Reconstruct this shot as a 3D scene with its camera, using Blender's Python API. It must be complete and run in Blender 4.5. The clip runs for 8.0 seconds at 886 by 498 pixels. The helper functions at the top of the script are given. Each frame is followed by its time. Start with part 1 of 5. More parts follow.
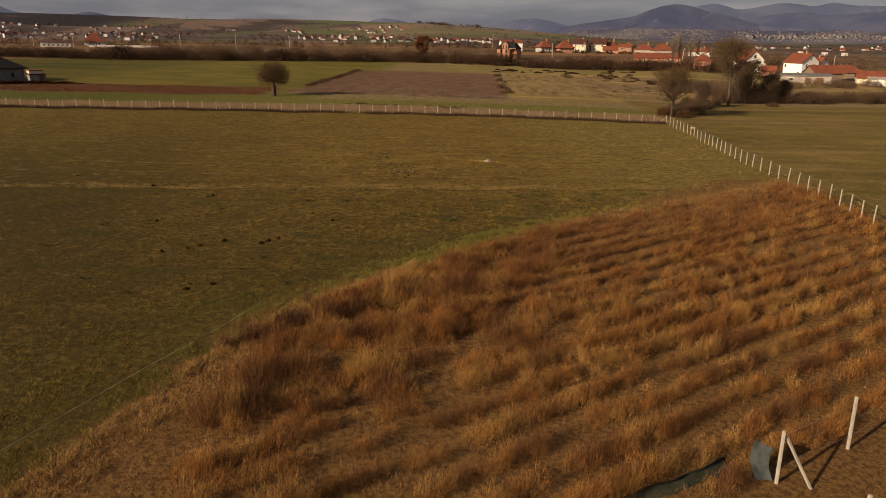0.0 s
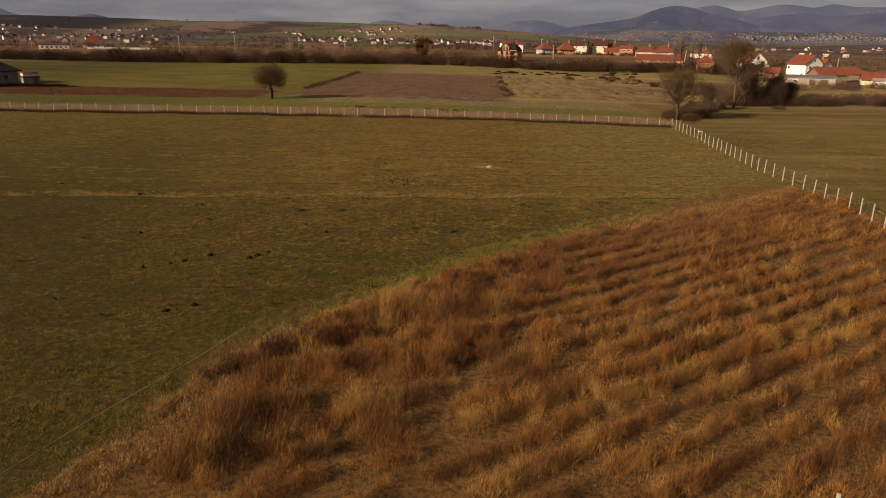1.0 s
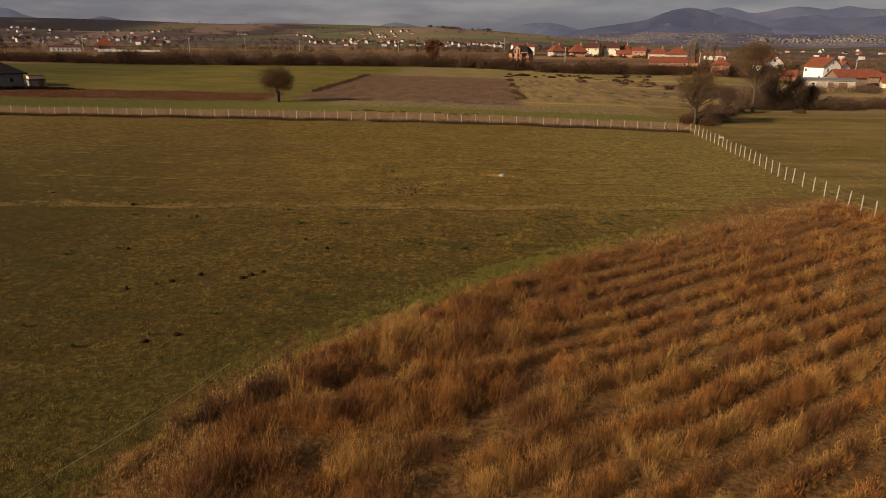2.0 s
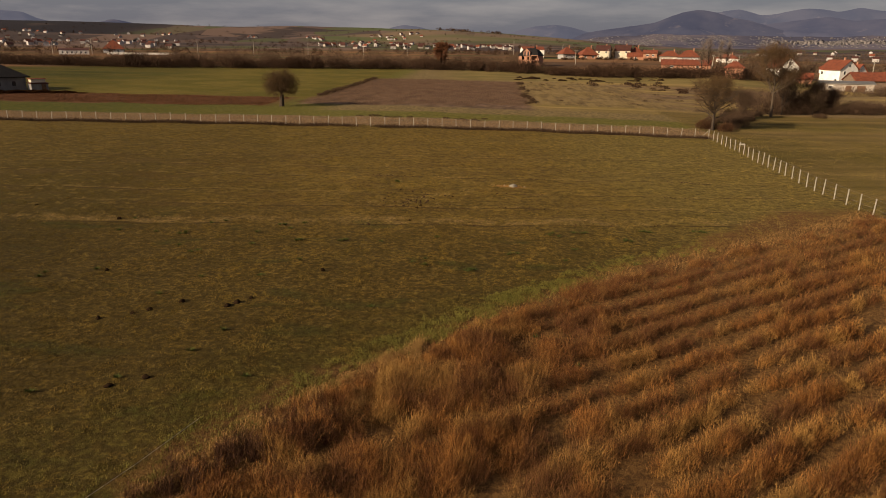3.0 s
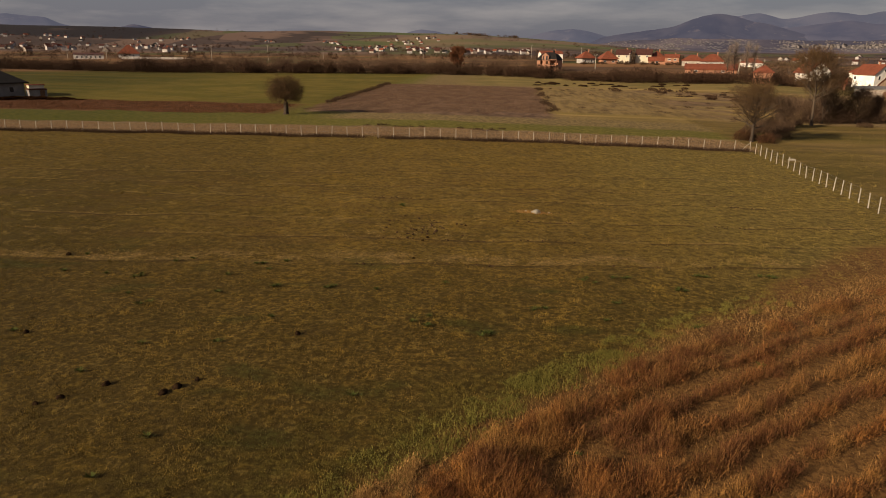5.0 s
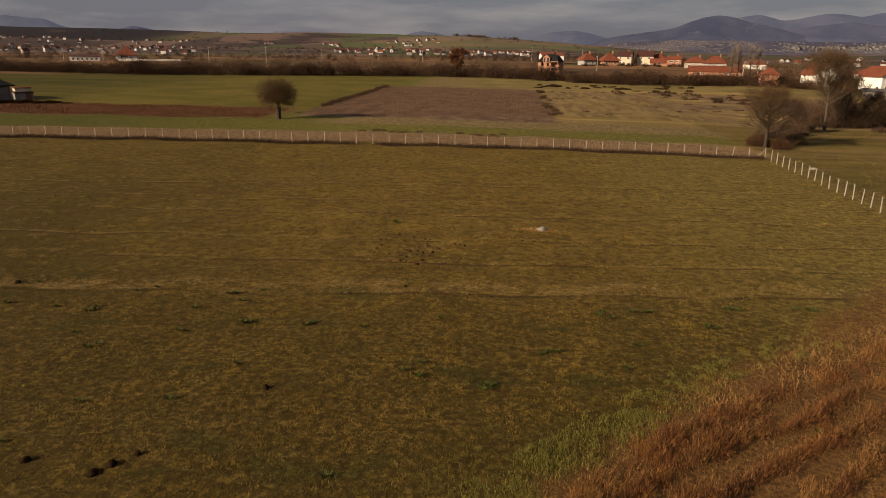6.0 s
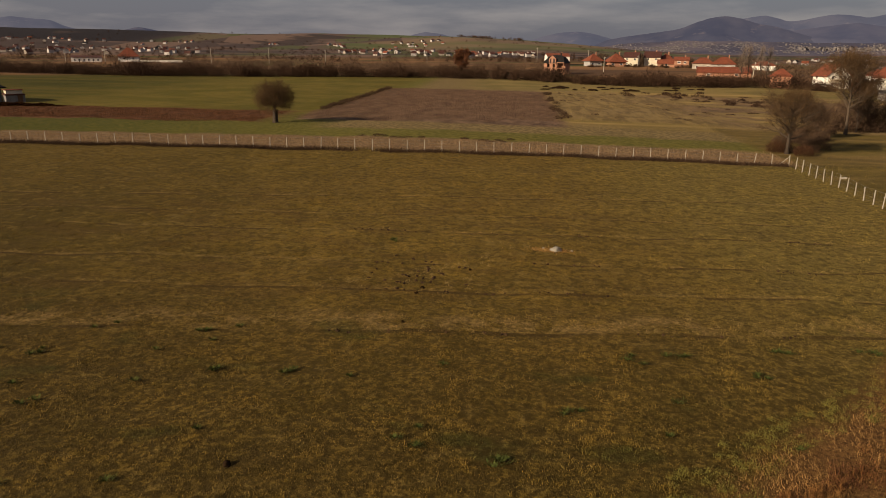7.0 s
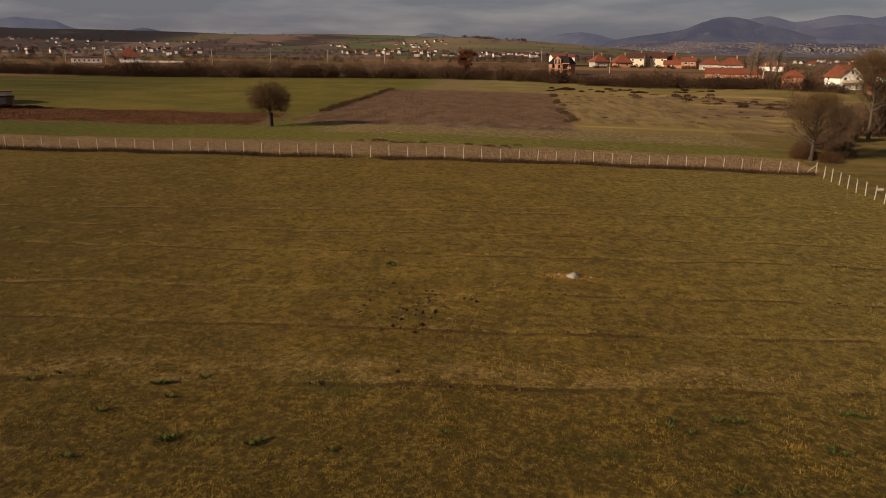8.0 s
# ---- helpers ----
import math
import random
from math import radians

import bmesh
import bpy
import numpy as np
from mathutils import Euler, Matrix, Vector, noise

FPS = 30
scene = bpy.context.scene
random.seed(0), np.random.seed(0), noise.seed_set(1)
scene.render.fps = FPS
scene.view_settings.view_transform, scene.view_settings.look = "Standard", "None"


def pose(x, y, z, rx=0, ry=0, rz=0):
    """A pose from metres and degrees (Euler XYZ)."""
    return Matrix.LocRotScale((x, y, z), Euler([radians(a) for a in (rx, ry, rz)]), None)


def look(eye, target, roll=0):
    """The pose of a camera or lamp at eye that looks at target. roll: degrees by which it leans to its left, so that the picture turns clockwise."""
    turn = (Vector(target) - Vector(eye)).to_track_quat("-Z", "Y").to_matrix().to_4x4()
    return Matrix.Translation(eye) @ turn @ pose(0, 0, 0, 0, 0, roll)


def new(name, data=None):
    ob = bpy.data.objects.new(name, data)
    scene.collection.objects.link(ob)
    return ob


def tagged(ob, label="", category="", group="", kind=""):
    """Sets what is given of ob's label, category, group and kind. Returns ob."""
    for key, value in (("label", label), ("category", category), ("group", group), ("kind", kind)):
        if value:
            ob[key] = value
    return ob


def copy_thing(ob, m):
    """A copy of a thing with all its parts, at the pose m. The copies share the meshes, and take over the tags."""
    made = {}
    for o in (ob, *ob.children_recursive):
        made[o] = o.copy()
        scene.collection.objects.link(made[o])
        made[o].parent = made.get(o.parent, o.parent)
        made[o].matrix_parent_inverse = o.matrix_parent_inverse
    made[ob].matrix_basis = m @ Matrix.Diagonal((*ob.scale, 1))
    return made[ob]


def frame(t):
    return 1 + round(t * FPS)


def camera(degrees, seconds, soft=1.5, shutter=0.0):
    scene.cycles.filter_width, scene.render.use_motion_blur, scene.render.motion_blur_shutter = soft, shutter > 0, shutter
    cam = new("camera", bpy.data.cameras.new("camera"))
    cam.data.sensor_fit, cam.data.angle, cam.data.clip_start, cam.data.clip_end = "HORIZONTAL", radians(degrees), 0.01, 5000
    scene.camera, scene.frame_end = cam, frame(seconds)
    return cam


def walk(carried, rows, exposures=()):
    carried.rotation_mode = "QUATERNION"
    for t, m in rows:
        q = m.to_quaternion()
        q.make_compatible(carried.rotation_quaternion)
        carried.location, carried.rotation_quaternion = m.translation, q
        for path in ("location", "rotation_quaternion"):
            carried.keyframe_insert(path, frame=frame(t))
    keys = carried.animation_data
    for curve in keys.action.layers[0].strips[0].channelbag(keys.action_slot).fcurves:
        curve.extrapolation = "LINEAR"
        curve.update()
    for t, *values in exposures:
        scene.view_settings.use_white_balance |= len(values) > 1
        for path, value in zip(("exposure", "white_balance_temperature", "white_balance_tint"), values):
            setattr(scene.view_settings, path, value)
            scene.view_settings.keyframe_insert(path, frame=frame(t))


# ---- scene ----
cam = camera(66.7, 8.0, soft=0.9, shutter=0.25)
METRES, EYE, TILT, LEAN, TURN = 33.15, 12.0, 0.0, 0.0, 2.2
ROWS = [
    (0.0, 0.0, 0.0, 0.0, 0.2, -16.99, -0.66),
    (0.5, -0.0008, 0.0377, -0.0001, 0.2, -16.93, -0.63),
    (1.0, -0.0002, 0.0809, -0.0002, 0.22, -16.85, -0.61),
    (1.5, 0.0001, 0.1297, -0.0005, 0.57, -16.77, -0.6),
    (3.0, 0.0017, 0.2941, 0.0018, 1.84, -16.49, -0.56),
    (3.5, 0.0033, 0.3528, 0.0015, 2.02, -16.39, -0.56),
    (4.0, 0.0035, 0.4155, 0.0012, 2.66, -16.31, -0.56),
    (4.5, 0.0036, 0.4831, 0.0012, 3.2, -16.24, -0.54),
    (6.0, 0.0017, 0.6971, 0.0036, 3.23, -16.03, -0.5),
    (6.5, -0.0005, 0.7701, 0.0038, 3.23, -15.99, -0.51),
    (7.0, -0.004, 0.8448, 0.004, 3.6, -15.96, -0.49),
    (7.5, -0.008, 0.9217, 0.0049, 3.81, -15.94, -0.49),
    (8.0, -0.0129, 0.9995, 0.0051, 3.88, -15.92, -0.51),
]
walk(cam, [(t, pose(0, 0, EYE, TILT, LEAN, TURN) @ pose(METRES * x, METRES * y, METRES * z, 90 + pitch, roll, yaw)) for t, x, y, z, yaw, pitch, roll in ROWS],
     exposures=((0.0, 0.55), (3.5, 0.53), (6.0, 0.46), (8.0, 0.37)))

# ---- light ----
SUN_EL, SHADOW_AZ = 21.5, 52.0   # height of the sun; compass bearing of the shadows from +y towards +x
world = bpy.data.worlds.new("sky")
scene.world = world
world.use_nodes = True


def build_sky():
    nt = world.node_tree
    nt.nodes.clear()
    out = nt.nodes.new("ShaderNodeOutputWorld")
    bg = nt.nodes.new("ShaderNodeBackground")
    sky = nt.nodes.new("ShaderNodeTexSky")
    sky.sky_type = "NISHITA"
    sky.sun_disc = False
    sky.sun_elevation = radians(SUN_EL)
    sky.sun_rotation = radians(SHADOW_AZ + 180)
    sky.dust_density = 3.0
    tc = nt.nodes.new("ShaderNodeTexCoord")
    mp = nt.nodes.new("ShaderNodeMapping")
    mp.inputs["Scale"].default_value = (4.0, 4.0, 24.0)
    nz = nt.nodes.new("ShaderNodeTexNoise")
    nz.inputs["Scale"].default_value = 1.0
    nz.inputs["Detail"].default_value = 7.0
    nz.inputs["Roughness"].default_value = 0.55
    ramp = nt.nodes.new("ShaderNodeValToRGB")
    ramp.color_ramp.elements[0].position = 0.44
    ramp.color_ramp.elements[0].color = (1.09, 1.05, 1.26, 1)
    ramp.color_ramp.elements[1].position = 0.64
    ramp.color_ramp.elements[1].color = (2.0, 1.80, 1.84, 1)
    mix = nt.nodes.new("ShaderNodeMix")
    mix.data_type = "RGBA"
    mix.inputs["Factor"].default_value = 0.86
    ln = nt.links.new
    ln(tc.outputs["Generated"], mp.inputs["Vector"])
    ln(mp.outputs["Vector"], nz.inputs["Vector"])
    ln(nz.outputs["Fac"], ramp.inputs["Fac"])
    ln(sky.outputs["Color"], mix.inputs["A"])
    ln(ramp.outputs["Color"], mix.inputs["B"])
    ln(mix.outputs["Result"], bg.inputs["Color"])
    bg.inputs["Strength"].default_value = 0.1
    ln(bg.outputs["Background"], out.inputs["Surface"])


build_sky()
sun = new("sun", bpy.data.lights.new("sun", "SUN"))
sun.data.energy = 5.25
sun.data.angle = radians(0.6)
sun.data.color = (1.0, 0.80, 0.56)
_a = radians(SHADOW_AZ)
sun.matrix_world = look((0, 0, 80), (math.sin(_a) * 80, math.cos(_a) * 80, 80 - 80 * math.tan(radians(SUN_EL))))


# ---- materials ----
class Nodes:
    """A short way to write node graphs."""

    def __init__(self, name):
        self.mat = bpy.data.materials.new(name)
        self.mat.use_nodes = True
        self.nt = self.mat.node_tree
        self.bsdf = self.nt.nodes["Principled BSDF"]
        self.pos = self.nt.nodes.new("ShaderNodeNewGeometry")
        self.xyz = None

    def put(self, socket, value):
        if isinstance(value, bpy.types.NodeSocket):
            self.nt.links.new(value, socket)
        else:
            socket.default_value = value

    def math(self, op, a, b=0.0):
        n = self.nt.nodes.new("ShaderNodeMath")
        n.operation = op
        self.put(n.inputs[0], a)
        self.put(n.inputs[1], b)
        return n.outputs[0]

    def at(self, axis):
        if self.xyz is None:
            self.xyz = self.nt.nodes.new("ShaderNodeSeparateXYZ")
            self.nt.links.new(self.pos.outputs["Position"], self.xyz.inputs[0])
        return self.xyz.outputs[axis]

    def step(self, value, low, high, out0=0.0, out1=1.0):
        n = self.nt.nodes.new("ShaderNodeMapRange")
        n.interpolation_type = "SMOOTHSTEP"
        self.put(n.inputs["Value"], value)
        for key, v in (("From Min", low), ("From Max", high), ("To Min", out0), ("To Max", out1)):
            n.inputs[key].default_value = v
        return n.outputs[0]

    def noise(self, scale, detail=4.0, rough=0.55, stretch=None, turn=0.0, local=False):
        n = self.nt.nodes.new("ShaderNodeTexNoise")
        n.inputs["Scale"].default_value = scale
        n.inputs["Detail"].default_value = detail
        n.inputs["Roughness"].default_value = rough
        src = self.pos.outputs["Position"]
        if local:
            src = self.nt.nodes.new("ShaderNodeTexCoord").outputs["Object"]
        if stretch:
            m = self.nt.nodes.new("ShaderNodeMapping")
            m.inputs["Scale"].default_value = stretch
            m.inputs["Rotation"].default_value = (0, 0, radians(turn))
            self.nt.links.new(src, m.inputs["Vector"])
            src = m.outputs["Vector"]
        self.nt.links.new(src, n.inputs["Vector"])
        return n.outputs["Fac"]

    def mix(self, fac, a, b, blend="MIX"):
        n = self.nt.nodes.new("ShaderNodeMix")
        n.data_type = "RGBA"
        n.blend_type = blend
        self.put(n.inputs["Factor"], fac)
        for key, v in (("A", a), ("B", b)):
            self.put(n.inputs[key], v if isinstance(v, bpy.types.NodeSocket) else (*v, 1))
        return n.outputs["Result"]

    def island(self):
        return self.pos.outputs["Random Per Island"]

    def each(self):
        return self.nt.nodes.new("ShaderNodeObjectInfo").outputs["Random"]

    def done(self, color, rough=0.9, bump=None, strength=0.3, distance=0.05, metal=0.0, spec=0.2):
        self.put(self.bsdf.inputs["Base Color"], color if isinstance(color, bpy.types.NodeSocket) else (*color, 1))
        self.put(self.bsdf.inputs["Roughness"], rough)
        self.bsdf.inputs["Metallic"].default_value = metal
        self.bsdf.inputs["Specular IOR Level"].default_value = spec
        if bump is not None:
            b = self.nt.nodes.new("ShaderNodeBump")
            b.inputs["Strength"].default_value = strength
            b.inputs["Distance"].default_value = distance
            self.nt.links.new(bump, b.inputs["Height"])
            self.nt.links.new(b.outputs[0], self.bsdf.inputs["Normal"])
        return self.mat


def plain(name, a, b, scale=1.0, rough=0.85, strength=0.2, each=0.0, fine=12.0, spec=0.2):
    """Two tones mixed by coarse and fine noise, with a light relief."""
    g = Nodes(name)
    f = g.math("ADD", g.math("MULTIPLY", g.noise(scale, local=True), 0.7), g.math("MULTIPLY", g.noise(scale * fine, local=True), 0.3))
    f = g.step(f, 0.35, 0.65)
    c = g.mix(f, a, b)
    if each:
        c = g.mix(g.math("MULTIPLY", g.each(), each), c, tuple(v * 0.55 for v in a))
    return g.done(c, rough, g.noise(scale * fine, local=True), strength, 0.02, spec=spec)


def twig_material(name, dark, light, rough=0.9, spec=0.1):
    g = Nodes(name)
    c = g.mix(g.island(), dark, light)
    c = g.mix(g.math("MULTIPLY", g.noise(0.15), 0.5), c, dark)
    return g.done(c, rough, spec=spec)


# old plough furrows across the meadow: place, half width and slope in plan
FURROWS = ((-0.75, 0.13, 0.080), (4.6, 0.11, 0.055), (9.35, 0.10, 0.065), (15.9, 0.09, 0.065), (26.9, 0.10, 0.12), (20.6, 0.08, 0.07))


# meadow colours, shared by the soil sheet and the blades that grow on it
def meadow_color(g):
    big = g.step(g.noise(0.045, 3), 0.36, 0.64)
    mid = g.step(g.noise(0.28, 4), 0.35, 0.68)
    small = g.step(g.noise(1.3, 4, 0.65), 0.34, 0.68)
    streak = g.step(g.noise(0.33, 5, 0.65, stretch=(0.10, 1.0, 1.0), turn=-4.7), 0.48, 0.62)
    dark = g.step(g.noise(0.42, 4, 0.65, stretch=(0.08, 1.0, 1.0), turn=-4.7), 0.53, 0.66)
    c = g.mix(mid, (0.126, 0.083, 0.012), (0.238, 0.150, 0.024))
    c = g.mix(g.math("MULTIPLY", big, 0.5), c, (0.150, 0.088, 0.020))
    c = g.mix(g.math("MULTIPLY", streak, 0.40), c, (0.235, 0.158, 0.038))
    c = g.mix(g.math("MULTIPLY", dark, 0.40), c, (0.068, 0.042, 0.010))
    c = g.mix(g.math("MULTIPLY", small, 0.35), c, (0.205, 0.130, 0.034))
    # left and near-left grass darkened: greener growth plus lens-like falloff painted in
    left_dim = g.step(g.math("ADD", g.at(0), g.math("MULTIPLY", g.noise(0.05, 3), 14.0)), -4.0, -28.0)
    left_dim = g.math("MULTIPLY", left_dim, g.step(g.at(1), 100, 56, 0.5, 1.0))
    c = g.mix(g.math("MULTIPLY", left_dim, 0.82), c, (0.058, 0.044, 0.007))
    low = g.math("MULTIPLY", g.step(g.math("ADD", g.at(1), g.math("MULTIPLY", g.noise(0.08, 3), 10.0)), 52, 40), g.step(g.at(0), 8, -9))
    c = g.mix(g.math("MULTIPLY", low, 0.36), c, (0.063, 0.041, 0.005))
    bleached = g.math("MULTIPLY", g.step(g.at(1), 52, 80), g.step(g.noise(0.11, 4, stretch=(0.3, 1.0, 1.0), turn=-4.7), 0.30, 0.62))
    c = g.mix(g.math("MULTIPLY", bleached, g.step(g.at(0), -34, 2, 0.15, 0.50)), c, (0.205, 0.134, 0.028))
    # yellow-green grass on the right, with extra brightness painted into its colour
    right_lift = g.step(g.math("ADD", g.at(0), g.math("MULTIPLY", g.noise(0.06, 3), 10.0)), 6.0, 24.0)
    c = g.mix(g.math("MULTIPLY", right_lift, 0.65), c, (0.225, 0.170, 0.046))
    clump = g.step(g.noise(1.8, 5, 0.7), 0.45, 0.58)
    c = g.mix(g.math("MULTIPLY", clump, 0.62), c, (0.056, 0.039, 0.009))
    pale = g.step(g.noise(1.1, 5, 0.7), 0.54, 0.63)
    c = g.mix(g.math("MULTIPLY", pale, 0.45), c, (0.265, 0.180, 0.052))
    worn = g.math("MULTIPLY", g.step(g.noise(0.35, 5, 0.7, stretch=(0.4, 1.0, 1.0), turn=-4.7), 0.48, 0.62), g.math("MULTIPLY", g.step(g.at(1), 52, 62), g.step(g.at(1), 92, 76)))
    c = g.mix(g.math("MULTIPLY", worn, g.step(g.at(0), 14, 2, 0.1, 0.45)), c, (0.092, 0.053, 0.016))
    # the swath of bleached hay that crosses the meadow, and thin furrows beside it
    wave = g.math("MULTIPLY", g.math("SUBTRACT", g.noise(0.25, 4), 0.5), 4.0)
    line = g.math("SUBTRACT", g.at(1), g.math("ADD", 57.4, g.math("MULTIPLY", g.at(0), 0.080)))
    soft = g.math("ADD", line, wave)
    hay = g.math("MULTIPLY", g.step(soft, -0.8, -0.1), g.step(soft, 1.6, 0.4))
    hay = g.math("MULTIPLY", hay, g.math("MULTIPLY", g.step(g.noise(0.7, 5, 0.7), 0.42, 0.58), g.step(g.noise(0.11, 3), 0.36, 0.52, 0.25, 1.0)))
    c = g.mix(g.math("MULTIPLY", hay, 0.75), c, (0.340, 0.220, 0.078))
    for offset, span, slope in FURROWS:
        near = g.math("SUBTRACT", g.math("ADD", line, g.math("MULTIPLY", wave, 0.22)), g.math("ADD", offset, g.math("MULTIPLY", g.at(0), slope - 0.080)))
        furrow = g.math("MULTIPLY", g.step(g.math("ABSOLUTE", near), span * 2, span * 0.7), g.step(g.noise(0.22, 3), 0.43, 0.54))
        c = g.mix(g.math("MULTIPLY", furrow, 0.75), c, (0.058, 0.032, 0.012))
        rim = g.math("MULTIPLY", g.step(near, span, span * 2), g.step(near, span * 7, span * 3))
        c = g.mix(g.math("MULTIPLY", g.math("MULTIPLY", rim, g.step(g.noise(0.5, 4, 0.7), 0.46, 0.60)), 0.5), c, (0.300, 0.198, 0.066))
    lush = g.step(g.noise(0.33, 3, stretch=(0.45, 1.0, 1.0)), 0.58, 0.68)
    close = g.step(g.at(1), 62, 53)
    c = g.mix(g.math("MULTIPLY", g.math("MULTIPLY", lush, close), 0.65), c, (0.034, 0.052, 0.011))
    # rank green growth along the edge of the fallow plot
    edge = g.math("SUBTRACT", g.math("MULTIPLY", g.at(0), 0.72), g.math("MULTIPLY", g.at(1), 0.695))
    edge = g.math("ADD", edge, g.math("MULTIPLY", g.math("SUBTRACT", g.noise(0.5, 4), 0.5), 3.5))
    rank = g.math("MULTIPLY", g.step(edge, -33.5, -28.5), g.step(g.at(0), 8, -5))
    rank = g.math("MULTIPLY", rank, g.step(g.noise(0.9, 3), 0.30, 0.55))
    return g.mix(g.math("MULTIPLY", rank, 0.45), c, (0.096, 0.090, 0.015))


def ground_material():
    g = Nodes("ground")
    wob = g.math("MULTIPLY", g.math("SUBTRACT", g.noise(0.22, 4), 0.5), 5.0)
    far_wob = g.math("MULTIPLY", g.math("SUBTRACT", g.noise(0.05, 4), 0.5), 26.0)
    x, y = g.math("ADD", g.at(0), wob), g.math("ADD", g.at(1), wob)
    fx, fy = g.math("ADD", g.at(0), far_wob), g.math("ADD", g.at(1), far_wob)
    fine = g.step(g.noise(5.0, 5, 0.75), 0.40, 0.58)
    clod = g.step(g.noise(1.6, 6, 0.75), 0.42, 0.60)
    patch = g.step(g.noise(0.09, 4), 0.38, 0.62)
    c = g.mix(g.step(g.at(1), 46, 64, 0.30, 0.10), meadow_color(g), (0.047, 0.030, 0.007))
    gaps = g.step(g.noise(3.2, 4, 0.7), 0.46, 0.56)
    c = g.mix(g.math("MULTIPLY", gaps, g.step(g.at(1), 45, 64, 0.70, 0.20)), c, (0.024, 0.015, 0.003))
    c = g.mix(g.math("MULTIPLY", fine, g.step(g.at(1), 45, 72, 0.72, 0.35)), c, (0.039, 0.025, 0.005))

    def band(c, mask, color, weight=1.0):
        return g.mix(mask if weight == 1.0 else g.math("MULTIPLY", mask, weight), c, color)

    def both(*masks):
        m = masks[0]
        for k in masks[1:]:
            m = g.math("MULTIPLY", m, k)
        return m

    # the line of the far fence, straight in plan, as distance behind it
    back = g.math("SUBTRACT", y, g.math("ADD", 107.2, g.math("MULTIPLY", g.at(0), 0.055)))
    streaks = g.step(g.noise(0.16, 5, 0.65, stretch=(0.12, 1.0, 1.0), turn=-4), 0.38, 0.62)
    dry = g.mix(clod, (0.128, 0.080, 0.040), (0.215, 0.142, 0.072))
    lush = g.mix(clod, (0.080, 0.074, 0.012), (0.155, 0.126, 0.028))
    lush = g.mix(g.step(g.at(0), -20, -75, 0.0, 0.9), lush, g.mix(clod, (0.044, 0.048, 0.007), (0.084, 0.076, 0.011)))
    tan = g.mix(clod, (0.118, 0.078, 0.036), (0.235, 0.162, 0.076))
    mauve = g.mix(g.step(g.noise(0.35, 5, 0.7, stretch=(1, 0.4, 1)), 0.38, 0.62), (0.074, 0.043, 0.027), (0.168, 0.104, 0.064))
    soil = g.mix(g.step(g.noise(1.3, 4, 0.7, stretch=(0.5, 1.4, 1)), 0.38, 0.62), (0.046, 0.020, 0.009), (0.150, 0.066, 0.029))
    c = band(c, g.step(back, 0.2, 1.2), dry)
    c = band(c, g.step(back, 10.5, 12.5), lush)
    c = band(c, both(g.step(back, 20.0, 23.0), g.step(g.at(0), -34, -26)), tan, 0.8)
    ploughed = g.math("ADD", y, g.math("MULTIPLY", g.math("SUBTRACT", g.noise(0.07, 3), 0.5), 9.0))
    # winter corn behind the plough land, up to the hedge
    c = band(c, both(g.step(y, 147, 153), g.step(x, -34, -38)), g.mix(g.step(x, -75, -135), g.mix(patch, (0.092, 0.076, 0.010), (0.138, 0.102, 0.018)), g.mix(streaks, (0.040, 0.040, 0.005), (0.082, 0.064, 0.009))))
    corn = both(g.step(y, 147, 153), g.step(x, -34, -38), g.step(g.noise(1.0, 5, 0.75, stretch=(0.3, 1.0, 1.0)), 0.46, 0.62))
    c = band(c, corn, (0.046, 0.040, 0.008), 0.45)
    c = band(c, both(g.step(ploughed, 131, 132.5), g.step(ploughed, 154, 151), g.step(x, -38, -44)), soil)
    rough_land = g.mix(g.step(g.noise(0.05, 4, stretch=(0.4, 1, 1)), 0.40, 0.56), tan, g.mix(streaks, (0.165, 0.116, 0.032), (0.300, 0.205, 0.072)))
    c = band(c, both(g.step(y, 138, 146), g.step(x, 4, 9)), rough_land)
    stubble = g.mix(g.step(g.noise(0.5, 5, 0.7, stretch=(1.0, 0.2, 1.0), turn=18), 0.38, 0.62), (0.112, 0.074, 0.032), (0.225, 0.153, 0.064))
    c = band(c, both(g.step(y, 149, 156), g.step(y, 230, 224), g.step(x, 7, 10), g.step(x, 46, 36)), stubble, 0.8)
    heath = g.step(g.noise(0.06, 4, stretch=(0.5, 1, 1)), 0.45, 0.55)
    c = band(c, both(g.step(y, 150, 160), g.step(y, 255, 235), g.step(x, 30, 40), g.step(x, 70, 60), heath), mauve, 0.7)
    c = band(c, both(g.step(y, 137, 140), g.step(y, 232, 227), g.step(x, -38, -36), g.step(x, 9, 6)), mauve)
    straw = g.mix(patch, (0.200, 0.145, 0.050), (0.140, 0.106, 0.034))
    c = band(c, both(g.step(y, 231, 240), g.step(x, -25, -5)), straw)
    # the pasture right of the long fence
    past = g.mix(patch, g.mix(streaks, (0.070, 0.051, 0.011), (0.138, 0.096, 0.024)), g.mix(streaks, (0.096, 0.065, 0.018), (0.190, 0.126, 0.042)))
    c = band(c, both(g.step(g.at(0), 31.5, 33.5), g.step(y, 152, 146)), g.mix(g.math("MULTIPLY", clod, 0.35), past, (0.060, 0.048, 0.012)), 0.9)
    # the fallow plot with its bare rows
    edge = g.math("SUBTRACT", g.math("MULTIPLY", g.at(0), 0.72), g.math("MULTIPLY", y, 0.695))
    litter = g.mix(fine, (0.072, 0.036, 0.012), (0.155, 0.080, 0.026))
    c = band(c, both(g.step(edge, -28.6, -26.6), g.step(g.math("SUBTRACT", x, g.math("MULTIPLY", g.math("SUBTRACT", g.at(1), 22.0), 0.25)), -12.0, -10.8), g.step(g.at(0), 31, 29.5), g.step(y, 66, 62)), litter)
